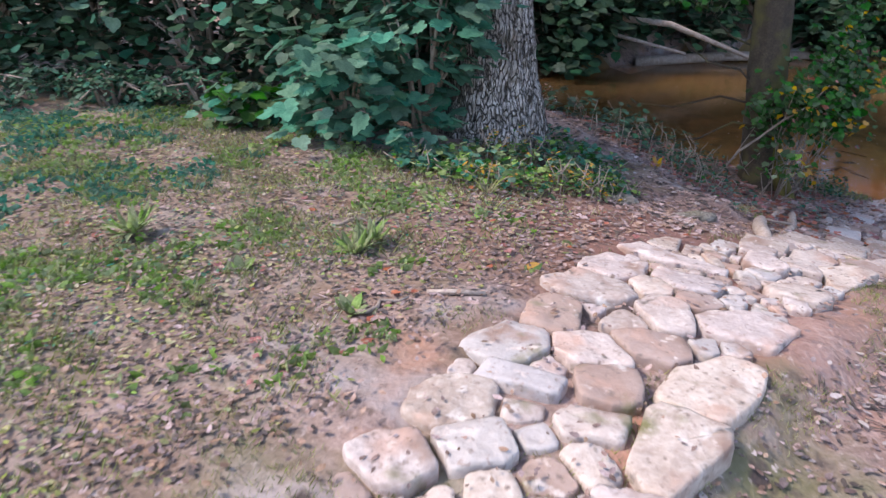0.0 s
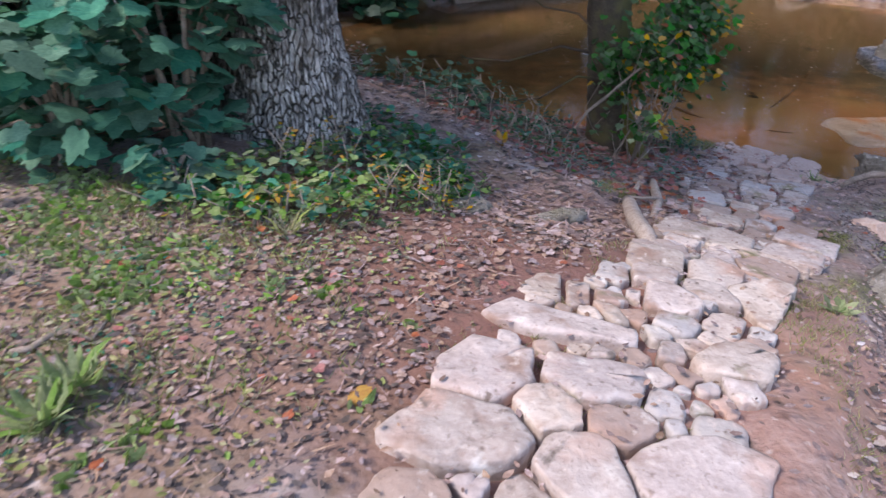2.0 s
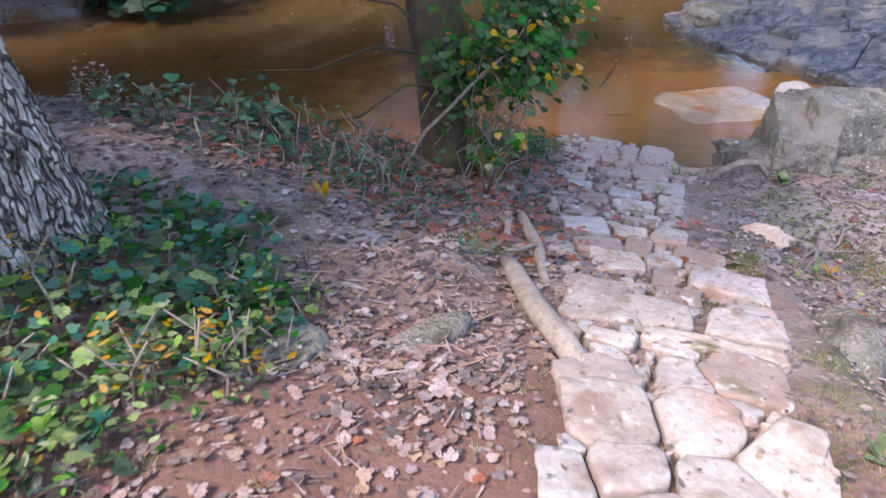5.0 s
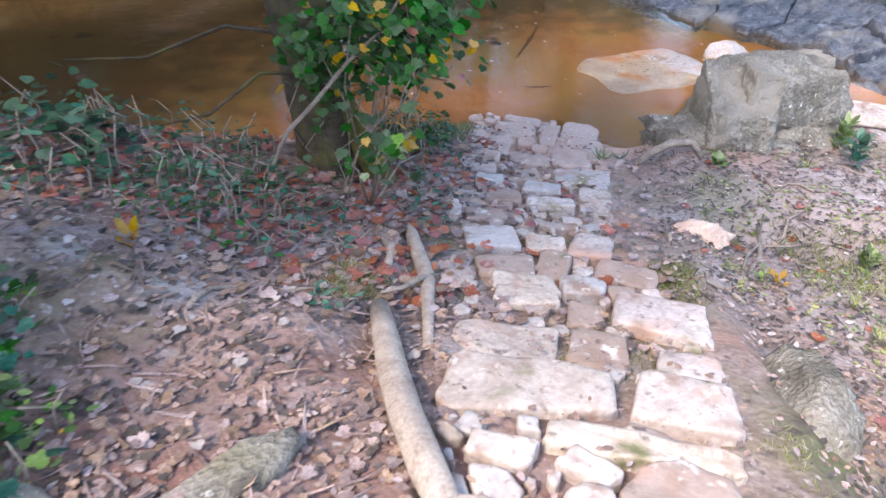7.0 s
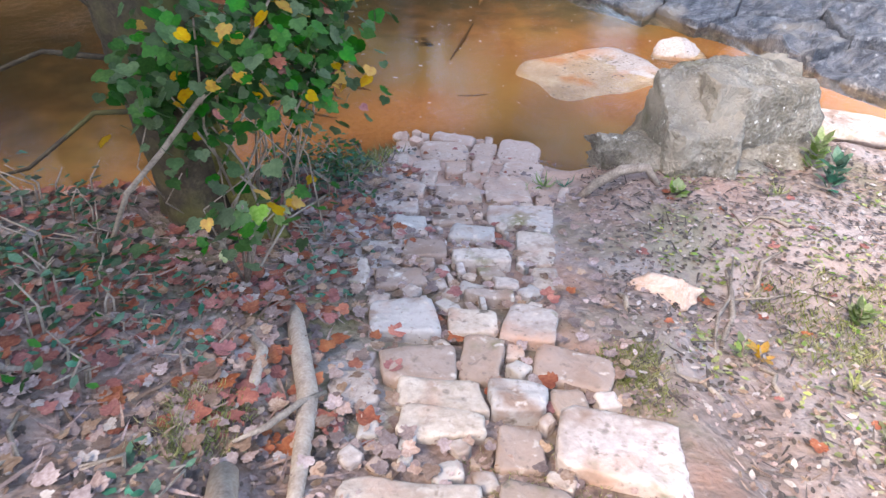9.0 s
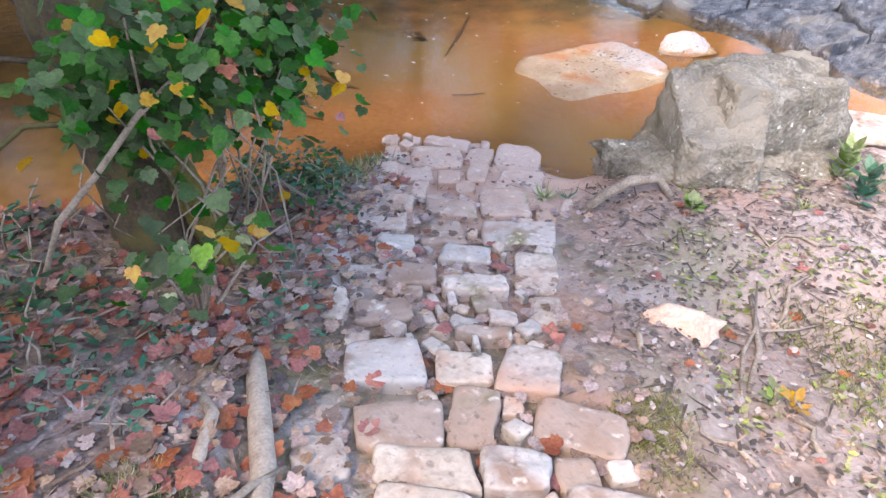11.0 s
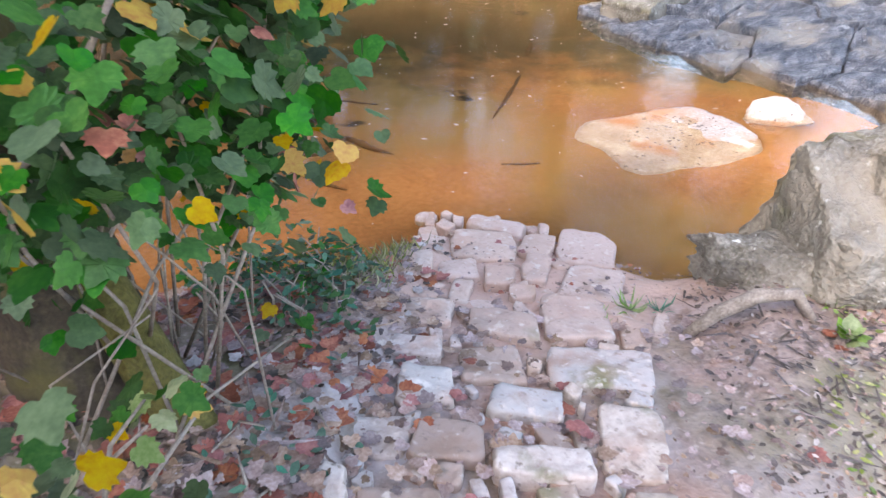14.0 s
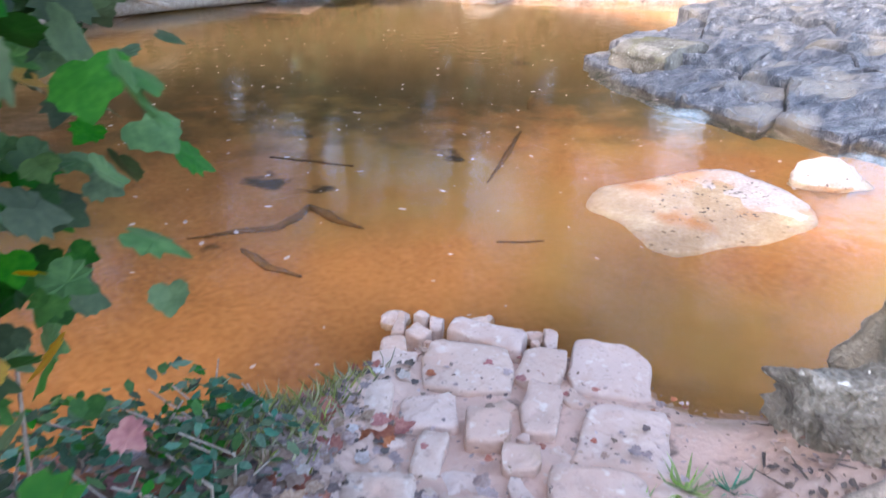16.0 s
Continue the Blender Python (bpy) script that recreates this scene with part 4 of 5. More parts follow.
weed("weed", -0.03, 3.36, 34, 0.15, LIME, "pale green weed rosette in the lawn", 1, LANCE, 1.0, h=0.05)
weed("weed", -0.08, 3.22, 40, 0.14, LIME, "bright green weed rosette in the lawn", 2, LANCE, 0.7, h=0.04)
weed("weed", -1.22, 3.22, 40, 0.16, LIME, "leafy light green weed in the lawn", 3, LANCE, 0.7, h=0.05)
weed("weed", 0.02, 2.62, 16, 0.09, LIME, "small green weed in the lawn", 4, SMALL, 0.8)
weed("weed", -0.55, 2.9, 22, 0.08, LIME, "small green weed in the lawn", 5, SMALL, 0.9)
weed("weed", 0.55, 4.45, 14, 0.16, GRASS, "pale grassy weed at the edge of the ivy", 6, BLADE, 1.2)
weed("weed", 6.12, 6.58, 12, 0.075, LIME, "light green broad-leaved weed by the boulder", 7, BROAD, 0.9, h=0.07)
weed("weed", 6.3, 6.75, 10, 0.11, LIME, "spiky green weed at the foot of the boulder", 8, BLADE, 1.4)
weed("weed", 6.55, 6.2, 9, 0.08, LIME, "small spiky green weed on the bank", 9, BLADE, 1.0)
weed("weed", 5.15, 5.48, 12, 0.06, LIME, "pale yellow-green seedling on the bank", 10, SMALL, 0.8, h=0.1)
weed("weed", 5.72, 7.35, 14, 0.13, LIME, "grassy weed between the stones by the water", 11, BLADE, 1.0)
weed("weed", 5.85, 7.28, 10, 0.10, GREEN, "grassy weed between the stones by the water", 12, BLADE, 0.9)
weed("weed", 7.0, 6.05, 30, 0.12, GREEN, "leafy weed beside the large boulder", 13, SMALL, 1.3, h=0.2)
weed("weed", 6.62, 6.18, 14, 0.10, GRASS, "grassy weed at the foot of the boulder", 18, BLADE, 1.2)
weed("weed", 7.15, 6.25, 40, 0.12, LIME, "bushy green weed beside the boulder", 19, SMALL, 1.1, h=0.22)
weed("weed", 5.5, 7.35, 12, 0.11, LIME, "spiky weed between the stones by the water", 20, BLADE, 0.9)
weed("weed", 3.05, 3.9, 14, 0.09, LIME, "green weed growing beside the steps", 14, SMALL, 0.9)
weed("weed", 2.12, 6.55, 10, 0.08, YELLOW, "yellow-green seedling in leaf litter", 15, SMALL, 1.0, h=0.06)
weed("weed", 4.45, 4.75, 14, 0.06, LIME, "green weed beside the steps", 16, SMALL, 0.8)
weed("weed", 2.62, 4.72, 6, 0.06, LIME, "tiny green seedling between the steps", 17, BROAD, 0.8)
weed("weed", 5.95, 5.30, 34, 0.09, LIME, "yellow-green weed clump on the trodden bank", 51, SMALL, 0.9, h=0.12)
weed("weed", 6.05, 5.10, 30, 0.08, LIME, "yellow-green weed clump on the trodden bank", 52, SMALL, 0.9, h=0.10)
weed("weed", 5.20, 5.42, 9, 0.07, YELLOW, "small yellow-leaved seedling on the bank", 53, SMALL, 0.8, h=0.08)
weed("weed", 5.35, 5.05, 26, 0.08, GRASS, "olive weed clump on the trodden bank", 54, LANCE, 0.9)
weed("weed", 5.10, 4.80, 26, 0.09, GRASS, "olive weed clump on the trodden bank", 55, LANCE, 0.8)
weed("weed", 5.55, 4.95, 30, 0.08, GRASS, "dry olive weed clump on the trodden bank", 56, LANCE, 0.8)


def ground_cover(name, spots, leaf, per, height, mats, label, category, seed, shape=LOBED):
    """A low patch of leaves on thin stems round the given (x, y, radius)."""
    ob = thing(name, on(spots[0][0], spots[0][1]), label, category)
    o = Vector(ob.location)
    for m, (mat, share) in enumerate(mats):
        lv = Leaves(seed * 10 + m)
        r = lv.rng
        for x, y, rad in spots:
            for _ in range(int(per * share * rad * rad * 12)):
                a, d = r.uniform(0, math.tau), rad * math.sqrt(r.random()) * r.uniform(0.7, 1.15)
                px, py = x + d * math.cos(a), y + d * math.sin(a)
                if ground_at(px, py) < WATER_Z + 0.1:
                    continue
                top = height * (1 - (d / rad / 1.2) ** 2) * r.uniform(0.2, 1.1)
                lv.random_leaf(Vector((px, py, ground_at(px, py) + 0.02 + max(0, top))) - o, leaf * r.uniform(0.5, 1.2), shape, 0.15)
        part("foliage", lv.mesh("foliage", mat), mat, ob, kind="stuff")
    limbs = []
    r = random.Random(seed)
    for x, y, rad in spots:
        for _ in range(5):
            a = r.uniform(0, math.tau)
            px, py = x + math.cos(a) * rad * 0.6, y + math.sin(a) * rad * 0.6
            b = Vector(on(px, py, -0.02)) - o
            limbs.append(([b, b + Vector((0.02, 0.02, height * 0.5)), b + Vector((r.uniform(-0.1, 0.1), r.uniform(-0.1, 0.1), height * 0.9))], [0.006, 0.005, 0.003], 5))
    part("undergrowth", limb_mesh("undergrowth", TWIG, limbs), TWIG, ob, "thin tangled brown stems", "stuff")
    return ob


ground_cover("ivy", [(0.55, 5.1, 0.42), (0.95, 5.25, 0.36), (0.2, 4.95, 0.38), (1.25, 5.35, 0.26), (1.0, 5.65, 0.4), (0.75, 4.75, 0.22), (0.35, 4.62, 0.18), (1.5, 5.2, 0.14)], 0.06, 85, 0.16, [(GREEN, 0.35), (BRIGHT, 0.3), (LIME, 0.45)], "low green ivy and weeds in front of the large tree", "ivy", 1)
ground_cover("ivy", [(1.3, 5.75, 0.4), (1.5, 6.1, 0.3), (1.2, 6.3, 0.35), (1.5, 5.4, 0.25)], 0.06, 80, 0.15, [(GREEN, 0.45), (BRIGHT, 0.5), (LIME, 0.1)], "low dark ivy on the bank", "ivy", 2)
ground_cover("weed_patch", [(0.75, 4.78, 0.3), (1.15, 5.0, 0.28), (1.42, 5.25, 0.22), (0.4, 4.65, 0.22), (1.6, 5.5, 0.2), (0.0, 4.7, 0.2)], 0.045, 150, 0.2, [(LIME, 0.5), (BRIGHT, 0.5), (YELLOW, 0.12)], "yellow-green weeds along the edge of the ivy", "weeds", 12, SMALL)
ground_cover("yellow_weed", [(0.80, 5.42, 0.17), (1.30, 5.0, 0.13), (1.05, 5.0, 0.10), (0.55, 5.3, 0.12)], 0.04, 300, 0.30, [(YELLOW, 0.4), (BRIGHT, 0.4)], "small yellow-flowering weed beside the ivy", "weed", 3, SMALL)
ground_cover("bank_plant", [(1.4, 7.55, 0.35), (2.0, 7.5, 0.4), (2.1, 8.0, 0.3)], 0.085, 60, 0.35, [(SHADE, 0.6), (GREEN, 0.15)], "dark green leafy plant on the bank above the creek", "plant", 4, BROAD)
ground_cover("bank_plant", [(2.75, 7.6, 0.38), (2.95, 7.15, 0.25), (2.5, 7.2, 0.3)], 0.07, 60, 0.2, [(SHADE, 0.6), (GREEN, 0.15)], "low green plant on the leafy bank", "plant", 5, SMALL)
ground_cover("shore_plant", [(4.2, 8.0, 0.28), (4.45, 8.25, 0.25), (4.1, 8.4, 0.3), (4.35, 7.7, 0.2), (4.55, 8.0, 0.18)], 0.055, 170, 0.26, [(VINE, 0.6), (GREEN, 0.25), (SHADE, 0.35)], "dense low green plant at the water's edge", "plant", 6, SMALL)
blades("shore_grass", 900, (8.9, 9.8, -2.55, -2.15), (0.05, 0.12), GRASS, "green-yellow grass tufts at the water's edge by the path", 46, -1, joints=True)
ground_cover("shore_plant", [(3.95, 7.15, 0.22), (3.75, 6.85, 0.2), (3.1, 6.9, 0.25)], 0.05, 60, 0.1, [(GREEN, 0.8)], "low green plant beside the path", "plant", 7, SMALL)
ground_cover("bank_plant", [(2.58, 7.45, 0.3), (2.6, 6.95, 0.22), (2.66, 7.9, 0.3), (2.3, 7.75, 0.3)], 0.055, 60, 0.32, [(SHADE, 0.6), (GREEN, 0.15)], "dark green low plant on the leafy bank", "plant", 9, SMALL)
ground_cover("bank_plant", [(2.9, 6.7, 0.14), (3.05, 6.5, 0.12), (2.75, 5.95, 0.14), (4.63, 8.07, 0.2)], 0.05, 90, 0.1, [(GREEN, 0.8)], "small green plant among fallen leaves", "plant", 10, SMALL)
ground_cover("bank_plant", [(1.75, 7.0, 0.3), (2.2, 7.1, 0.25), (1.6, 7.9, 0.4), (3.0, 7.75, 0.25), (2.2, 8.05, 0.25)], 0.055, 60, 0.25, [(SHADE, 0.6), (GREEN, 0.15)], "dark green low plant on the leafy bank", "plant", 11, SMALL)
ground_cover("bank_plant", [(2.45, 7.2, 0.3), (2.78, 7.02, 0.24), (2.35, 6.85, 0.25), (2.95, 7.35, 0.22), (2.6, 6.55, 0.16)], 0.05, 80, 0.16, [(VINE, 0.5), (GREEN, 0.35)], "leafy green plant among fallen leaves on the bank", "plant", 13, SMALL)
ground_cover("white_flowers", [(1.12, 8.45, 0.2)], 0.05, 300, 0.34, [(PALE, 0.9), (GREEN, 0.3)], "white-flowering plant on the bank edge", "plant", 8, SMALL)


# ---- shrubs ----
def shrub(name, at, size, leaf, count, mats, label, seed, shape=BROAD, category="shrub", clumps=14, low=0.0):
    """Stems and a crown of leafy clumps within an ellipsoid of half-sizes size."""
    x, y = at
    ob = thing(name, on(x, y, -0.03), label, category)
    r = random.Random(seed)
    heads, limbs = [], []
    for _ in range(clumps):
        d = Vector((r.gauss(0, 1), r.gauss(0, 1), r.gauss(0, 1))).normalized() * r.uniform(0.5, 1.0)
        c = Vector((d.x * size[0], d.y * size[1], size[2] * (1 + d.z) * 0.95 + low))
        heads.append(c)
        limbs.append(([(r.uniform(-0.08, 0.08), r.uniform(-0.08, 0.08), 0), c * 0.5 + Vector((0, 0, 0.15)), c], [0.02, 0.014, 0.006], 5))
    part("undergrowth", limb_mesh("undergrowth", TWIG, limbs), TWIG, ob, "thin tangled brown stems", "stuff")
    for m, (mat, share) in enumerate(mats):
        lv = Leaves(seed * 7 + m)
        q = lv.rng
        for _ in range(int(count * share)):
            c = q.choice(heads)
            spread = min(size) * 0.38
            p = c + Vector((q.gauss(0, spread), q.gauss(0, spread), q.gauss(0, spread * 0.8)))
            p.z = max(p.z, 0.03)
            out = Vector((p.x / size[0], p.y / size[1], 0.2)) * 0.5
            lv.random_leaf(p, leaf * q.uniform(0.55, 1.2), shape, 0.5, out)
        part("foliage", lv.mesh("foliage", mat), mat, ob, kind="stuff")
    return ob


shrub("vine_shrub", (-0.55, 5.3), (0.5, 0.35, 0.42), 0.17, 330, [(GREEN, 1.0)], "broad-leaved vine thicket with pale green lobed leaves", 3, LOBED, "vine")
shrub("vine_shrub", (0.02, 5.45), (0.42, 0.4, 0.9), 0.17, 520, [(GREEN, 1.0)], "broad-leaved vine climbing beside the large tree", 4, LOBED, "vine", 18)
shrub("vine_shrub", (-0.15, 5.9), (0.5, 0.4, 1.4), 0.16, 620, [(GREEN, 0.6), (SHADE, 0.4)], "tall broad-leaved vine behind the large tree", 5, LOBED, "vine", 20)
shrub("vine_shrub", (0.0, 4.95), (0.28, 0.2, 0.14), 0.13, 90, [(GREEN, 1.0)], "low trailing vine leaves at the lawn edge", 6, LOBED, "vine", 6)
shrub("shrub", (-1.5, 5.75), (0.35, 0.3, 0.25), 0.13, 130, [(BRIGHT, 0.8), (GREEN, 0.4)], "light green young shrub at the lawn edge", 7, LOBED, "shrub", 7)
for k, (x, y, w, h, n) in enumerate(((-1.2, 6.6, 0.9, 1.3, 1100), (-2.3, 6.9, 0.9, 1.2, 1100), (-3.4, 6.9, 0.9, 1.0, 1000), (-4.5, 6.8, 0.9, 1.1, 900), (-2.0, 8.2, 1.1, 1.9, 900), (-3.8, 8.6, 1.3, 2.0, 900), (-0.7, 8.0, 0.9, 1.7, 900), (-5.6, 7.6, 1.2, 1.6, 800))):
    shrub("shrub", (x, y), (w, 0.6, h), 0.125, int(n * 1.7), [(SHADE, 0.8), (GREEN, 0.2)], "dense dark green shrub at the edge of the lawn", 20 + k, BROAD, "shrub", 34)
for k, (x, y) in enumerate(((-2.9, 6.1), (-2.0, 6.15), (-3.9, 5.9), (-4.8, 5.8), (-2.4, 6.4), (-3.3, 6.4), (-4.3, 6.3), (-1.3, 5.95), (-5.4, 6.2))):
    shrub("low_shrub", (x, y), (0.55, 0.35, 0.2), 0.09, 380, [(SHADE, 0.6), (GREEN, 0.4)], "low bluish-green undergrowth along the lawn edge", 40 + k, SMALL, "undergrowth", 10)

# ---- leafy vine on the leaning tree ----
vine = thing("vine", (3.65, 7.35, ground_at(3.65, 7.35)), "green lobed vine with yellowing leaves on the leaning tree", "vine")
VO = Vector(vine.location)
r = random.Random(77)
VINE_HEADS = [(3.81, 7.15, -0.05), (3.45, 7.05, 0.05), (3.6, 6.95, -0.12), (4.02, 7.25, -0.30), (4.0, 7.2, 0.0), (4.1, 7.5, -0.40), (3.9, 7.35, 0.35), (3.35, 7.35, -0.25), (3.5, 7.45, -0.45), (3.75, 7.4, -0.15), (4.05, 7.55, 0.15), (4.15, 7.35, 0.1), (4.2, 7.6, -0.1), (4.15, 7.8, 0.5)]
limbs = []
for h in VINE_HEADS:
    top = Vector(h) - VO
    foot = Vector((r.uniform(-0.25, 0.3), r.uniform(-0.1, 0.4), r.uniform(-0.05, 0.1)))
    limbs.append(([foot, foot.lerp(top, 0.5) + Vector((r.uniform(-0.1, 0.1), r.uniform(-0.1, 0.1), 0.05)), top], [0.007, 0.006, 0.004], 5))
for _ in range(15):
    foot = Vector((r.uniform(-0.30, 0.55), r.uniform(-0.25, 0.5), 0.0))
    top = Vector((foot.x * 0.5 + r.uniform(-0.25, 0.25), foot.y * 0.7 + r.uniform(-0.1, 0.1), r.uniform(0.4, 0.95)))
    limbs.append(([foot, foot.lerp(top, 0.5) + Vector((r.uniform(-0.16, 0.16), r.uniform(-0.16, 0.16), 0)), top], [0.005, 0.004, 0.003], 5))
part("undergrowth", limb_mesh("undergrowth", TWIG, limbs), TWIG, vine, "thin tangled brown stems", "stuff")
for mat, count, size, seed in ((VINE, 1350, 0.074, 1), (BRIGHT, 160, 0.07, 2), (YELLOW, 75, 0.064, 3), (RED, 20, 0.06, 4)):
    lv = Leaves(300 + seed)
    for _ in range(count):
        c = Vector(lv.rng.choice(VINE_HEADS)) - VO
        p = c + Vector((lv.rng.gauss(0, 0.12), lv.rng.gauss(0, 0.11), lv.rng.gauss(0, 0.14)))
        if mat in (YELLOW, RED):
            p = p + Vector((0.03, -0.12, 0.0))
        lv.random_leaf(p, size * lv.rng.uniform(0.55, 1.15), lv.rng.choice((HEART, LOBED)), 0.7, Vector((0.1, -0.35, 0)))
    part("foliage", lv.mesh("foliage", mat), mat, vine, kind="stuff")
low = thing("vine", on(3.42, 6.95), "low leafy shoot with yellowing leaves in front of the leaning tree", "vine")
LO = Vector(low.location)
heads = [(4.15, 7.55, -1.2), (3.32, 6.50, -0.42), (3.26, 6.85, -0.72), (3.45, 6.75, -0.70), (3.6, 6.9, -0.75), (3.62, 7.1, -0.85), (3.4, 6.6, -0.6)]
part("undergrowth", limb_mesh("undergrowth", TWIG, [([(0, 0, -0.02), ((Vector(h) - LO) * 0.5 + Vector((0, 0, 0.1)))[:], (Vector(h) - LO)[:]], [0.008, 0.006, 0.004], 5) for h in heads]), TWIG, low, "thin shoots", "stuff")
for mat, count in ((BRIGHT, 46), (LIME, 10), (YELLOW, 9)):
    lv = Leaves(count)
    for _ in range(count):
        p = Vector(lv.rng.choice(heads)) - LO + Vector((lv.rng.gauss(0, 0.07), lv.rng.gauss(0, 0.07), lv.rng.gauss(0, 0.05)))
        lv.random_leaf(p, 0.075 * lv.rng.uniform(0.6, 1.1), LOBED, 0.5)
    part("foliage", lv.mesh("foliage", mat), mat, low, kind="stuff")
log("branch", [on(2.94, 7.35, 0.0), (3.10, 7.28, -0.68), (3.26, 7.20, -0.50), (3.43, 7.14, -0.30), (3.60, 7.09, -0.16), (3.74, 7.02, 0.08)], [0.010, 0.012, 0.012, 0.011, 0.009, 0.006], TWIG, "bare grey slanting branch leaning on the vine", "branch", 7)
for k, (a, b) in enumerate((((3.4, 7.7, -0.3), (2.2, 8.6, -0.5)), ((3.4, 7.7, -0.2), (2.6, 8.3, 0.3)), ((3.4, 7.6, -0.5), (2.5, 7.9, -0.75)), ((3.45, 7.8, 0.0), (2.9, 8.4, 0.6)))):
    A, B = Vector(a), Vector(b)
    log("branch", [A, A.lerp(B, 0.3) + Vector((0, 0, 0.1)), A.lerp(B, 0.65) + Vector((0, 0, -0.04)), B], [0.016, 0.012, 0.009, 0.004], DARK_BARK, "dark bare branch reaching from the leaning tree", "branch", 6, k)

# hanging leaves of the leaning tree's crown
crown = Leaves(91)
for c in ((2.57, 8.42, 0.62), (3.0, 8.3, 0.62), (3.3, 8.2, 0.75), (3.6, 8.1, 0.7), (4.25, 7.82, 0.55), (4.4, 7.9, 0.7), (3.9, 8.1, 0.9), (2.8, 8.5, 1.0)):
    for _ in range(60):
        p = Vector(c) - Vector(LEAN) + Vector((crown.rng.gauss(0, 0.2), crown.rng.gauss(0, 0.2), abs(crown.rng.gauss(0, 0.2))))
        crown.random_leaf(p, crown.rng.uniform(0.05, 0.09), HEART, 0.7)
part("crown", crown.mesh("crown", VINE), VINE, lean_tree)
part("branch", limb_mesh("branch", DARK_BARK, [([(-0.17, 0.26, 1.6), (-0.5, 0.6, 2.1), (-1.0, 0.8, 2.2)], [0.04, 0.03, 0.012], 6), ([(-0.2, 0.35, 2.2), (0.5, 0.35, 2.3), (0.8, 0.25, 2.1)], [0.03, 0.02, 0.01], 6)]), DARK_BARK, lean_tree)


def shade_crown(ob, centre, spread, count, seed, leaf=0.3):
    """Adds limbs and a leafy crown high on a tree, out of view, in clumps with gaps, to block the sun."""
    r = random.Random(seed)
    lv = Leaves(seed)
    limbs = []
    for _ in range(30):
        d = Vector((r.gauss(0, 0.5), r.gauss(0, 0.5), r.gauss(0, 0.5)))
        c = Vector(centre) + Vector((d.x * spread[0], d.y * spread[1], d.z * spread[2]))
        limbs.append(([(centre[0] * 0.3, centre[1] * 0.3, centre[2] - spread[2]), c * 0.6 + Vector(centre) * 0.4 - Vector((0, 0, 0.5)), c], [0.10, 0.06, 0.02], 6))
        for _ in range(count // 30):
            p = c + Vector((lv.rng.gauss(0, 0.7), lv.rng.gauss(0, 0.7), lv.rng.gauss(0, 0.45)))
            lv.random_leaf(p, leaf * lv.rng.uniform(0.6, 1.3), BROAD, 0.4)
    part("limbs", limb_mesh("limbs", DARK_BARK, limbs), DARK_BARK, ob, kind="stuff")
    part("crown", lv.mesh("crown", SHADE), SHADE, ob, kind="stuff")


# unseen crowns, offset towards the sun to shade lower path, vine, creek and bedrock
shade_crown(big_tree, (-2.0, -0.5, 8.2), (2.0, 1.7, 1.0), 620, 811)
shade_crown(big_tree, (-3.3, -0.7, 8.6), (1.3, 1.1, 0.8), 480, 815)
shade_crown(lean_tree, (-2.2, 3.6, 6.8), (2.6, 2.4, 1.6), 900, 812)
shade_crown(lean_tree, (0.3, 1.2, 9.6), (2.6, 2.8, 1.6), 480, 813)


# ---- woods round the creek ----
def wood_tree(x, y, height, spread, leaves, seed, label, low=0.25, leaf=0.34):
    ob = thing("tree", on(x, y, -0.1), label, "tree", "trees along the creek")
    r = random.Random(seed)
    bend = [(0, 0, 0), (r.uniform(-0.2, 0.2), r.uniform(-0.2, 0.2), height * 0.35), (r.uniform(-0.5, 0.5), r.uniform(-0.5, 0.5), height * 0.95)]
    v, f = tube(bend, [0.26, 0.2, 0.05], 14, 0.05, seed, 7, 0.05)
    part("trunk", mesh_from("trunk", v, f, DARK_BARK), DARK_BARK, ob)
    heads, limbs = [], []
    for _ in range(26):
        h = r.uniform(low, 1.0) * height
        a, d = r.uniform(0, math.tau), spread * r.uniform(0.2, 1.0) * (1.15 - 0.6 * h / height)
        c = Vector((math.cos(a) * d, math.sin(a) * d, h))
        heads.append(c)
        limbs.append(([(0, 0, h * 0.8), (c.x * 0.5, c.y * 0.5, h * 0.93), c], [0.07, 0.045, 0.015], 6))
    part("limbs", limb_mesh("limbs", DARK_BARK, limbs), DARK_BARK, ob, kind="stuff")
    lv = Leaves(seed + 5)
    for _ in range(leaves):
        c = lv.rng.choice(heads)
        p = c + Vector((lv.rng.gauss(0, 0.75), lv.rng.gauss(0, 0.75), lv.rng.gauss(0, 0.55)))
        lv.random_leaf(p, leaf * lv.rng.uniform(0.6, 1.3), SMALL, 0.5)
    part("crown", lv.mesh("crown", SHADE), SHADE, ob)


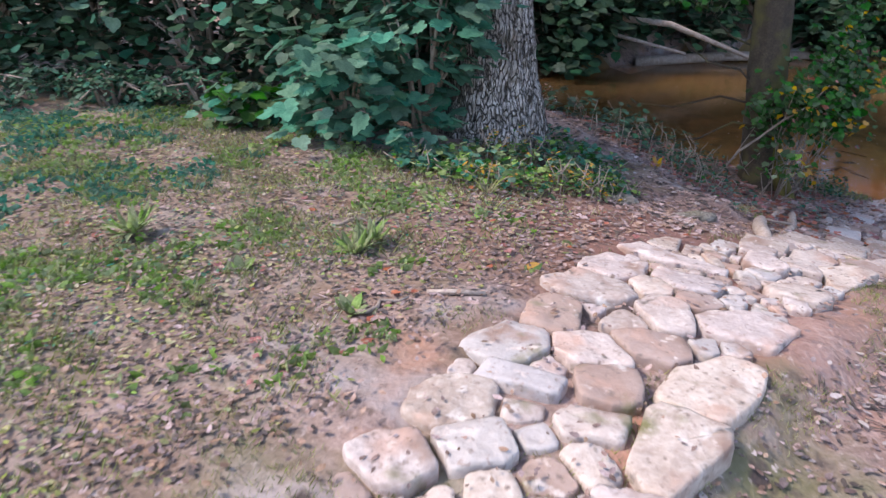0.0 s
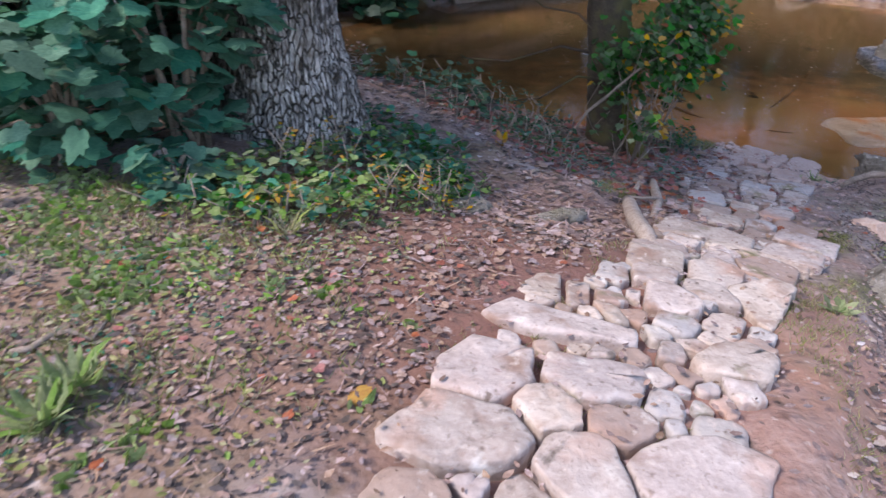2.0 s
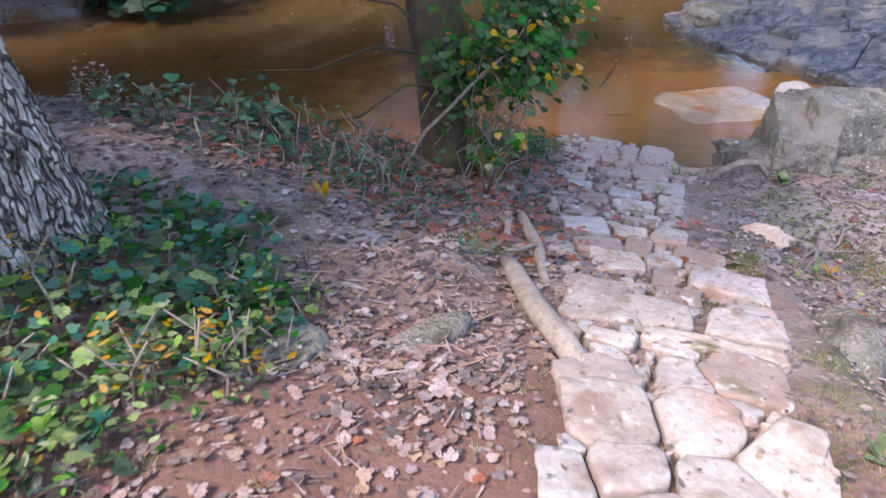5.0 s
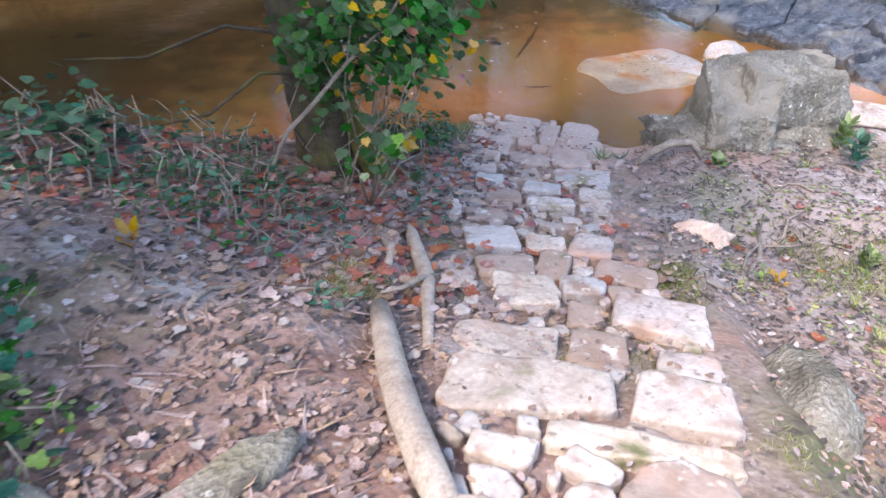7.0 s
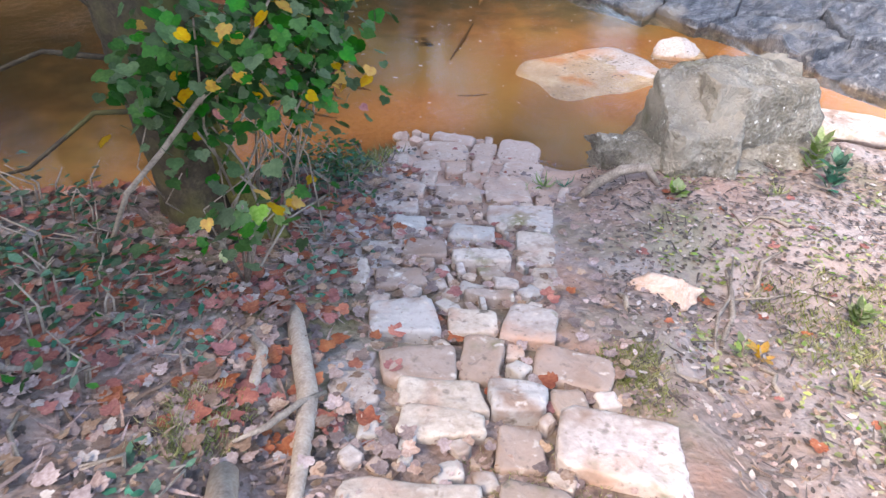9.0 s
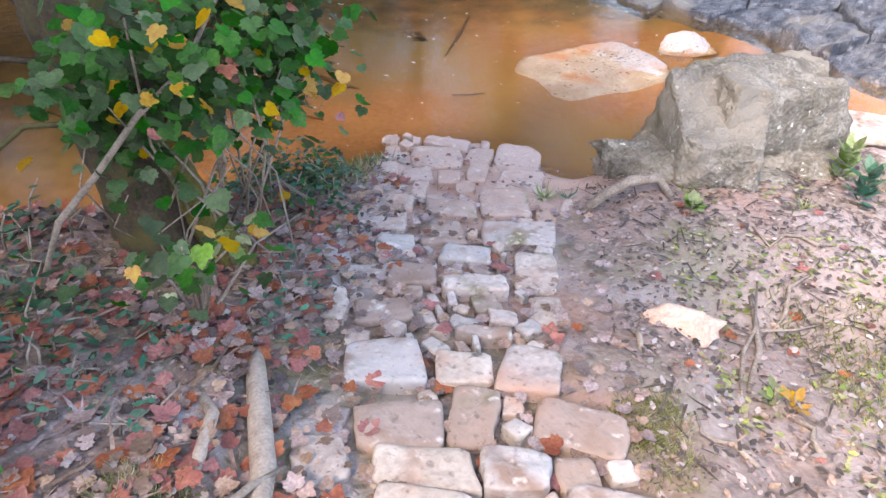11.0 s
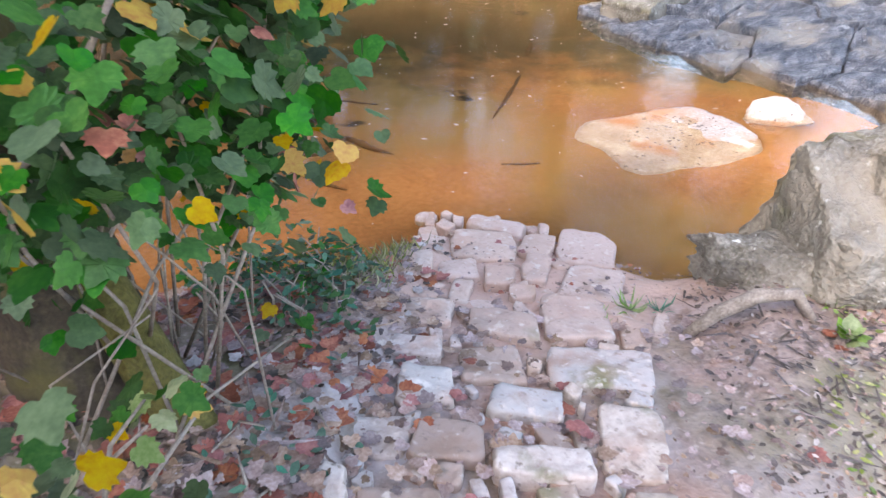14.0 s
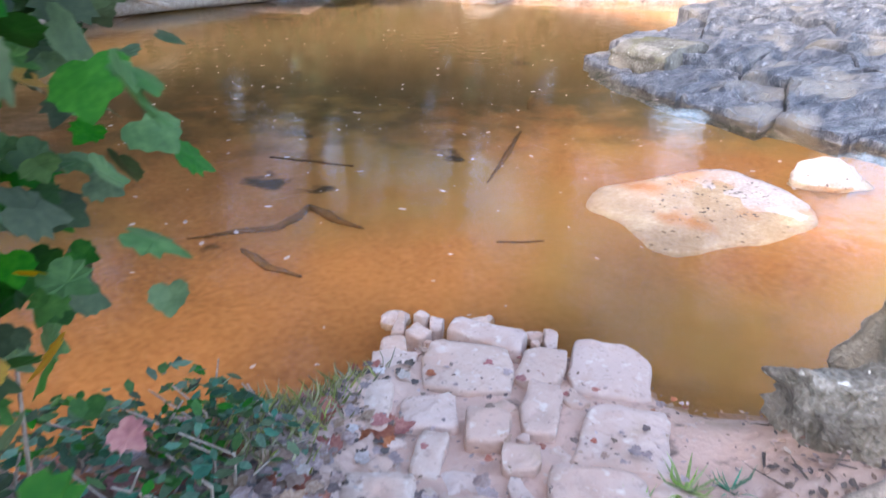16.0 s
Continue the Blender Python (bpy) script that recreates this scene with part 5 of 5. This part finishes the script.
for k, (x, y, h, w, low_) in enumerate(((-6, 20.5, 13, 3.2, 0.12), (-2, 19.5, 12, 3.0, 0.12), (1.5, 20.5, 14, 3.2, 0.1), (4.5, 21.5, 13, 3.0, 0.1), (7.5, 22.0, 14, 3.2, 0.1), (10.5, 21.5, 13, 3.2, 0.1), (14, 20.5, 14, 3.4, 0.1), (16.5, 19, 14, 3.4, 0.12), (3, 25, 17, 3.6, 0.3), (9, 26, 17, 3.6, 0.3), (14.5, 25, 17, 3.6, 0.3), (22, 9, 15, 3.6, 0.1), (19.5, 14.5, 14, 3.2, 0.1), (20.5, 17.5, 14, 3.2, 0.1), (24, 4, 15, 3.6, 0.1), (18, 21, 15, 3.6, 0.1), (6, 23.5, 9, 3.0, 0.05), (12, 23, 9, 3.0, 0.05), (0, 23, 9, 3.0, 0.05), (-7, 12, 13, 3.4, 0.15), (-3.5, 11, 12, 3.2, 0.2), (0.2, 19.0, 12, 3.0, 0.15), (-9, 8.5, 12, 3.2, 0.12))):
    wood_tree(x, y, h, w, 2600, 500 + k, "tall dark leafy tree along the creek", low_)
for k in range(20):
    x = -5 + k * 1.35
    y = float(np.interp(x, FAR_X, FAR_Y)) + 0.7 + 0.5 * math.sin(k * 2.1)
    shrub("bank_shrub", (x, y), (1.3, 0.9, 1.5 + 0.5 * math.sin(k)), 0.3, 900, [(SHADE, 1.0)], "dark undergrowth on the far bank", 600 + k, BROAD, "shrub", 14)

# ---- sunken sticks and ledges on the creek bed ----
def sunk(points, radii, seed):
    pts = [(x, y, ground_at(x, y) + 0.02) for x, y in points]
    log("sunken_branch", pts, [q * 0.85 for q in radii], WET, "dark waterlogged branch lying on the sandy creek bed", "branch", 7, seed)


sunk([(5.05, 10.75), (5.35, 10.68), (5.6, 10.58), (5.78, 10.66), (5.94, 10.80)], [0.01, 0.03, 0.04, 0.05, 0.03], 1)
sunk([(5.93, 10.80), (5.98, 10.6), (6.0, 10.43), (6.08, 10.22)], [0.03, 0.06, 0.04, 0.01], 2)
sunk([(5.30, 10.42), (5.33, 10.25), (5.36, 10.08), (5.48, 9.86)], [0.01, 0.04, 0.035, 0.01], 3)
sunk([(7.25, 10.42), (7.5, 10.62), (7.78, 10.85), (8.3, 11.3)], [0.008, 0.02, 0.03, 0.015], 4)
sunk([(6.66, 9.52), (6.78, 9.42), (6.9, 9.34)], [0.012, 0.016, 0.01], 5)
sunk([(6.05, 11.87), (6.3, 11.6), (6.55, 11.32)], [0.015, 0.025, 0.02], 6)
sunk([(8.8, 11.8), (9.0, 12.0), (9.2, 12.2)], [0.015, 0.05, 0.015], 7)

# ---- leaf bits on the rock shelf ----
bits = Leaves(57)
for _ in range(70):
    a, d = bits.rng.uniform(0, math.tau), math.sqrt(bits.rng.random())
    bits.leaf((8.2 + 0.5 * d * math.cos(a), 9.12 + 0.36 * d * math.sin(a), WATER_Z + 0.022), bits.rng.uniform(0.015, 0.045), (math.cos(a * 5), math.sin(a * 5), 0.05), (0, 0, 1), SMALL, 0.05)
tagged(new("shelf_leaves", bits.mesh("shelf_leaves", DARK_LITTER)), "dark leaf bits lying on the rock shelf", "leaves", kind="stuff")

# ---- flecks on the water ----
fl = Leaves(55)
for _ in range(260):
    x, y = fl.rng.uniform(4.5, 11), fl.rng.uniform(8.8, 16)
    if ground_at(x, y) < WATER_Z - 0.04:
        a = fl.rng.uniform(0, math.tau)
        fl.leaf((x, y, WATER_Z + 0.004), fl.rng.choice((0.02, 0.025, 0.03, 0.04, 0.06)), (math.cos(a), math.sin(a), 0), (0, 0, 1), SMALL, 0.02)
tagged(new("floating_leaves", fl.mesh("floating_leaves", PALE)), "small pale leaves and flecks floating on the creek", "leaves", kind="stuff")

# ---- the stone path ----
pavement = thing("pavement", (0, 0, 0), "path of irregular pale sandstone slabs stepping down to the creek", "path", kind="structure")
STONES = []


def stone(s, u, long, wide, turn):
    STONES.append((s, u, long / 2, wide / 2, radians(turn)))


stone(1.30, -0.97, 0.11, 0.12, -57)
stone(1.36, -0.84, 0.07, 0.07, -51)
stone(1.48, -0.79, 0.07, 0.09, -56)
stone(1.48, -0.97, 0.19, 0.21, -61)
stone(1.63, -0.70, 0.11, 0.12, -45)
stone(1.73, -0.88, 0.18, 0.22, -64)
stone(1.79, -0.64, 0.12, 0.13, -49)
stone(1.83, -1.08, 0.25, 0.24, -30)
stone(1.89, -0.41, 0.08, 0.19, -36)
stone(1.91, -0.80, 0.11, 0.12, -51)
stone(1.93, -0.59, 0.14, 0.12, -49)
stone(1.96, -0.90, 0.11, 0.13, -45)
stone(2.09, -0.71, 0.14, 0.21, -42)
stone(2.10, -1.00, 0.14, 0.28, -26)
stone(2.19, -0.46, 0.39, 0.24, -27)
stone(2.24, -1.01, 0.11, 0.11, -22)
stone(2.24, -1.22, 0.26, 0.23, -24)
stone(2.29, -0.82, 0.20, 0.20, -43)
stone(2.45, -0.99, 0.20, 0.23, -33)
stone(2.57, -1.29, 0.25, 0.17, -32)
stone(2.61, -0.57, 0.37, 0.23, -18)
stone(2.69, -0.88, 0.17, 0.25, -25)
stone(2.81, -1.08, 0.16, 0.14, -24)
stone(2.93, -1.36, 0.24, 0.31, -22)
stone(2.98, -1.00, 0.22, 0.20, -27)
stone(3.18, -1.21, 0.17, 0.16, -43)
stone(3.19, -0.74, 0.26, 0.30, -14)
stone(3.25, -1.46, 0.28, 0.23, -27)
stone(3.27, -0.99, 0.16, 0.16, -28)
stone(3.44, -1.13, 0.23, 0.27, -16)
stone(3.47, -0.92, 0.14, 0.12, -26)
stone(3.75, -1.39, 0.24, 0.60, -18)
stone(3.82, -1.01, 0.21, 0.09, 1)
stone(3.90, -0.81, 0.25, 0.22, -0)
stone(4.01, -1.61, 0.21, 0.14, -14)
stone(4.07, -1.48, 0.28, 0.11, -12)
stone(4.07, -1.23, 0.09, 0.10, -6)
stone(4.09, -1.07, 0.19, 0.14, -4)
stone(4.12, -1.36, 0.14, 0.12, -10)
stone(4.29, -0.91, 0.23, 0.14, -1)
stone(4.30, -1.15, 0.21, 0.24, -1)
stone(4.45, -1.46, 0.20, 0.11, -14)
stone(4.53, -1.28, 0.15, 0.18, -10)
stone(4.55, -1.05, 0.22, 0.21, -8)
stone(4.70, -0.86, 0.53, 0.20, 1)
stone(4.80, -1.34, 0.31, 0.24, -10)
stone(4.86, -1.10, 0.32, 0.22, -3)
stone(5.10, -1.41, 0.18, 0.24, -3)
stone(5.19, -1.13, 0.30, 0.20, 9)
stone(5.28, -0.93, 0.28, 0.28, 8)
stone(5.53, -1.02, 0.15, 0.52, 3)
stone(5.43, -1.40, 0.15, 0.23, 4)
stone(5.81, -1.30, 0.33, 0.62, -3)
stone(5.83, -0.83, 0.33, 0.32, 4)
stone(6.16, -0.76, 0.24, 0.25, 6)
stone(6.22, -1.44, 0.28, 0.37, -0)
stone(6.23, -1.10, 0.33, 0.28, 2)
stone(6.55, -1.13, 0.19, 0.17, 2)
stone(6.62, -0.82, 0.39, 0.40, 7)
stone(6.64, -1.43, 0.20, 0.31, -8)
stone(6.80, -1.76, 0.21, 0.17, -17)
stone(6.80, -1.46, 0.19, 0.34, -12)
stone(6.83, -1.15, 0.18, 0.21, -2)
stone(7.03, -1.57, 0.24, 0.29, -13)
stone(7.09, -0.96, 0.24, 0.30, 8)
stone(7.12, -1.30, 0.25, 0.17, -3)
stone(7.36, -1.65, 0.31, 0.30, -13)
stone(7.37, -1.36, 0.23, 0.21, -7)
stone(7.39, -1.12, 0.25, 0.21, 7)
stone(7.63, -1.31, 0.09, 0.23, 0)
stone(7.74, -1.77, 0.20, 0.31, -20)
stone(7.74, -1.98, 0.21, 0.17, -14)
stone(7.89, -1.05, 0.21, 0.13, 4)
stone(8.04, -1.39, 0.17, 0.28, -10)
stone(8.10, -1.91, 0.22, 0.22, -6)
stone(8.10, -1.69, 0.21, 0.25, -5)
stone(8.28, -1.10, 0.33, 0.21, 1)
stone(8.39, -1.45, 0.17, 0.33, -3)
stone(8.39, -1.83, 0.25, 0.27, -8)
stone(8.61, -1.61, 0.22, 0.28, -11)
stone(8.66, -1.96, 0.18, 0.25, -9)
stone(8.67, -1.20, 0.28, 0.39, -2)
stone(8.93, -1.57, 0.24, 0.32, 1)
stone(8.96, -1.92, 0.28, 0.22, -11)
stone(9.01, -1.02, 0.23, 0.14, 4)
stone(9.08, -1.28, 0.37, 0.36, -2)
stone(9.14, -0.86, 0.19, 0.13, 6)
stone(9.25, -1.82, 0.24, 0.13, -7)
stone(9.40, -1.65, 0.22, 0.16, -6)
stone(9.45, -2.09, 0.34, 0.19, -15)
stone(9.49, -1.88, 0.22, 0.21, -13)
stone(9.50, -1.22, 0.47, 0.30, 3)
stone(9.62, -1.48, 0.32, 0.17, -3)
stone(9.85, -2.09, 0.23, 0.18, -10)
stone(9.86, -1.81, 0.37, 0.40, -6)
stone(9.96, -1.50, 0.29, 0.19, -2)
stone(9.98, -1.23, 0.39, 0.30, -1)
stone(10.21, -1.75, 0.18, 0.33, 14)
stone(10.24, -2.19, 0.17, 0.11, -10)
stone(10.25, -1.48, 0.15, 0.07, -0)


def reach(st, a):
    """How far the stone reaches from its middle in the direction a."""
    _, _, p, q, turn = st
    c, d = abs(math.cos(a - turn)), abs(math.sin(a - turn))
    e = 8 if st[0] < 5.3 else 5
    return 1 / ((c / p) ** e + (d / q) ** e) ** (1 / e)


# small stones and rubble that fill the joints
fill = random.Random(5)
for _ in range(4200):
    s, u = fill.uniform(1.4, 10.3), fill.uniform(-2.15, -0.45)
    size = fill.uniform(0.05, 0.12) if s < 9 else fill.uniform(0.05, 0.14)
    if not np.interp(s, LEFT_S, LEFT_U) < u < np.interp(s, RIGHT_S, RIGHT_U):
        continue
    clear = True
    for st in STONES:
        d = math.hypot(st[0] - s, st[1] - u)
        if d < 0.9 and d < reach(st, math.atan2(u - st[1], s - st[0])) * (1.22 if s < 3.6 else 1.02) + size * (0.45 if s < 3.6 else 0.34):
            clear = False
            break
    if clear:
        stone(round(s, 3), round(u, 3), size, size * fill.uniform(0.9, 1.5), fill.uniform(0, 90))


def lay(k):
    st = STONES[k]
    s, u = st[:2]
    rng = random.Random(k)
    poly = []
    for i in range(24):
        a = math.tau * i / 24
        r = reach(st, a) * (1.42 if s < 5.3 else 1.26) * rng.uniform(0.96, 1.04) * (1 + 0.16 * noise.noise((math.cos(a) * 1.6, math.sin(a) * 1.6, k * 3.7)))
        poly.append((s + math.cos(a) * r, u + math.sin(a) * r))
    for j, other in enumerate(STONES):
        d = math.hypot(other[0] - s, other[1] - u)
        if j == k or d > 1.4:
            continue
        a = math.atan2(other[1] - u, other[0] - s)
        if s > 5.3 or st[3] > 1.6 * st[2]:
            # from the first course on the blocks are laid in rows
            ds, du = d * math.cos(a - st[4]), d * math.sin(a - st[4])
            along = abs(ds) / (st[2] + other[2]) > abs(du) / (st[3] + other[3])
            a = st[4] + (0 if along else math.pi / 2) + 0.14 * math.sin(k * 3 + j * 3)
            d = abs(ds) if along else abs(du)
            if (ds if along else du) < 0:
                a += math.pi
        mine, theirs = reach(st, a), reach(other, a + math.pi)
        cut = d * mine / (mine + theirs) - 0.003 - 0.009 * abs(math.sin(j * 7.3 + k * 7.3))
        poly = clip(poly, s + math.cos(a) * cut, u + math.sin(a) * cut, math.cos(a), math.sin(a))
        if len(poly) < 3:
            return
    # the path's own two edges
    poly = clip(poly, s, float(np.interp(s, LEFT_S, LEFT_U)) - 0.05, 0, -1)
    poly = clip(poly, s, float(np.interp(s, RIGHT_S, RIGHT_U)) + 0.08, 0, 1)
    if len(poly) < 3:
        return
    soft = []
    for i, a in enumerate(poly):
        b = poly[(i + 1) % len(poly)]
        if math.hypot(a[0] - b[0], a[1] - b[1]) > 0.06:
            for f in (0.1, 0.37, 0.63, 0.9):
                w = 0.012 * noise.noise((a[0] * 9 + f * 5, a[1] * 9, k))
                soft.append((a[0] + (b[0] - a[0]) * f + w, a[1] + (b[1] - a[1]) * f - w))
        else:
            soft.append(((a[0] + b[0]) / 2, (a[1] + b[1]) / 2))
    poly = soft
    cs, cu = sum(p[0] for p in poly) / len(poly), sum(p[1] for p in poly) / len(poly)
    x0, y0 = xy(cs, cu)
    z0 = float(np.interp(cs, FALL_S, FALL_Z)) + 0.02 + rng.uniform(0, 0.014 if s < 3.6 else (0.026 if s < 6.3 else 0.04))
    if st[3] < 0.08:
        z0 -= 0.025
    slope = (float(np.interp(cs + 0.15, FALL_S, FALL_Z)) - float(np.interp(cs - 0.15, FALL_S, FALL_Z))) / 0.3
    slope *= 0.9 if cs < 4.2 else 0.5
    verts, faces = [], []
    rings = ((1.0, -0.20), (1.0, -0.020), (0.98, -0.005), (0.92, 0.0), (0.72, 0.003), (0.4, 0.003))
    n = len(poly)
    for f, h in rings:
        for ps, pu in poly:
            qs, qu = cs + (ps - cs) * f, cu + (pu - cu) * f
            x, y = xy(qs, qu)
            bump = 0.016 * noise.noise((x * 4, y * 4, k)) + 0.012 * noise.noise((x * 12, y * 12, k)) + 0.006 * noise.noise((x * 25, y * 25, k))
            verts.append((x - x0, y - y0, h + slope * (qs - cs) + (bump if h > -0.1 else 0) + (0.012 * noise.noise((qs * 6, qu * 6, k)) if -0.1 < h < -0.004 else 0)))
    verts.append((0, 0, 0.004))
    for r in range(len(rings) - 1):
        for i in range(n):
            a, b = r * n + i, r * n + (i + 1) % n
            faces.append((a, b, b + n, a + n))
    top = (len(rings) - 1) * n
    for i in range(n):
        faces.append((top + i, top + (i + 1) % n, len(verts) - 1))
    me = mesh_from("stone", verts, [f[::-1] for f in faces], STONE)
    ob = new("stone", me)
    ob.parent, ob.location = pavement, (x0, y0, z0)


for k in range(len(STONES)):
    lay(k)
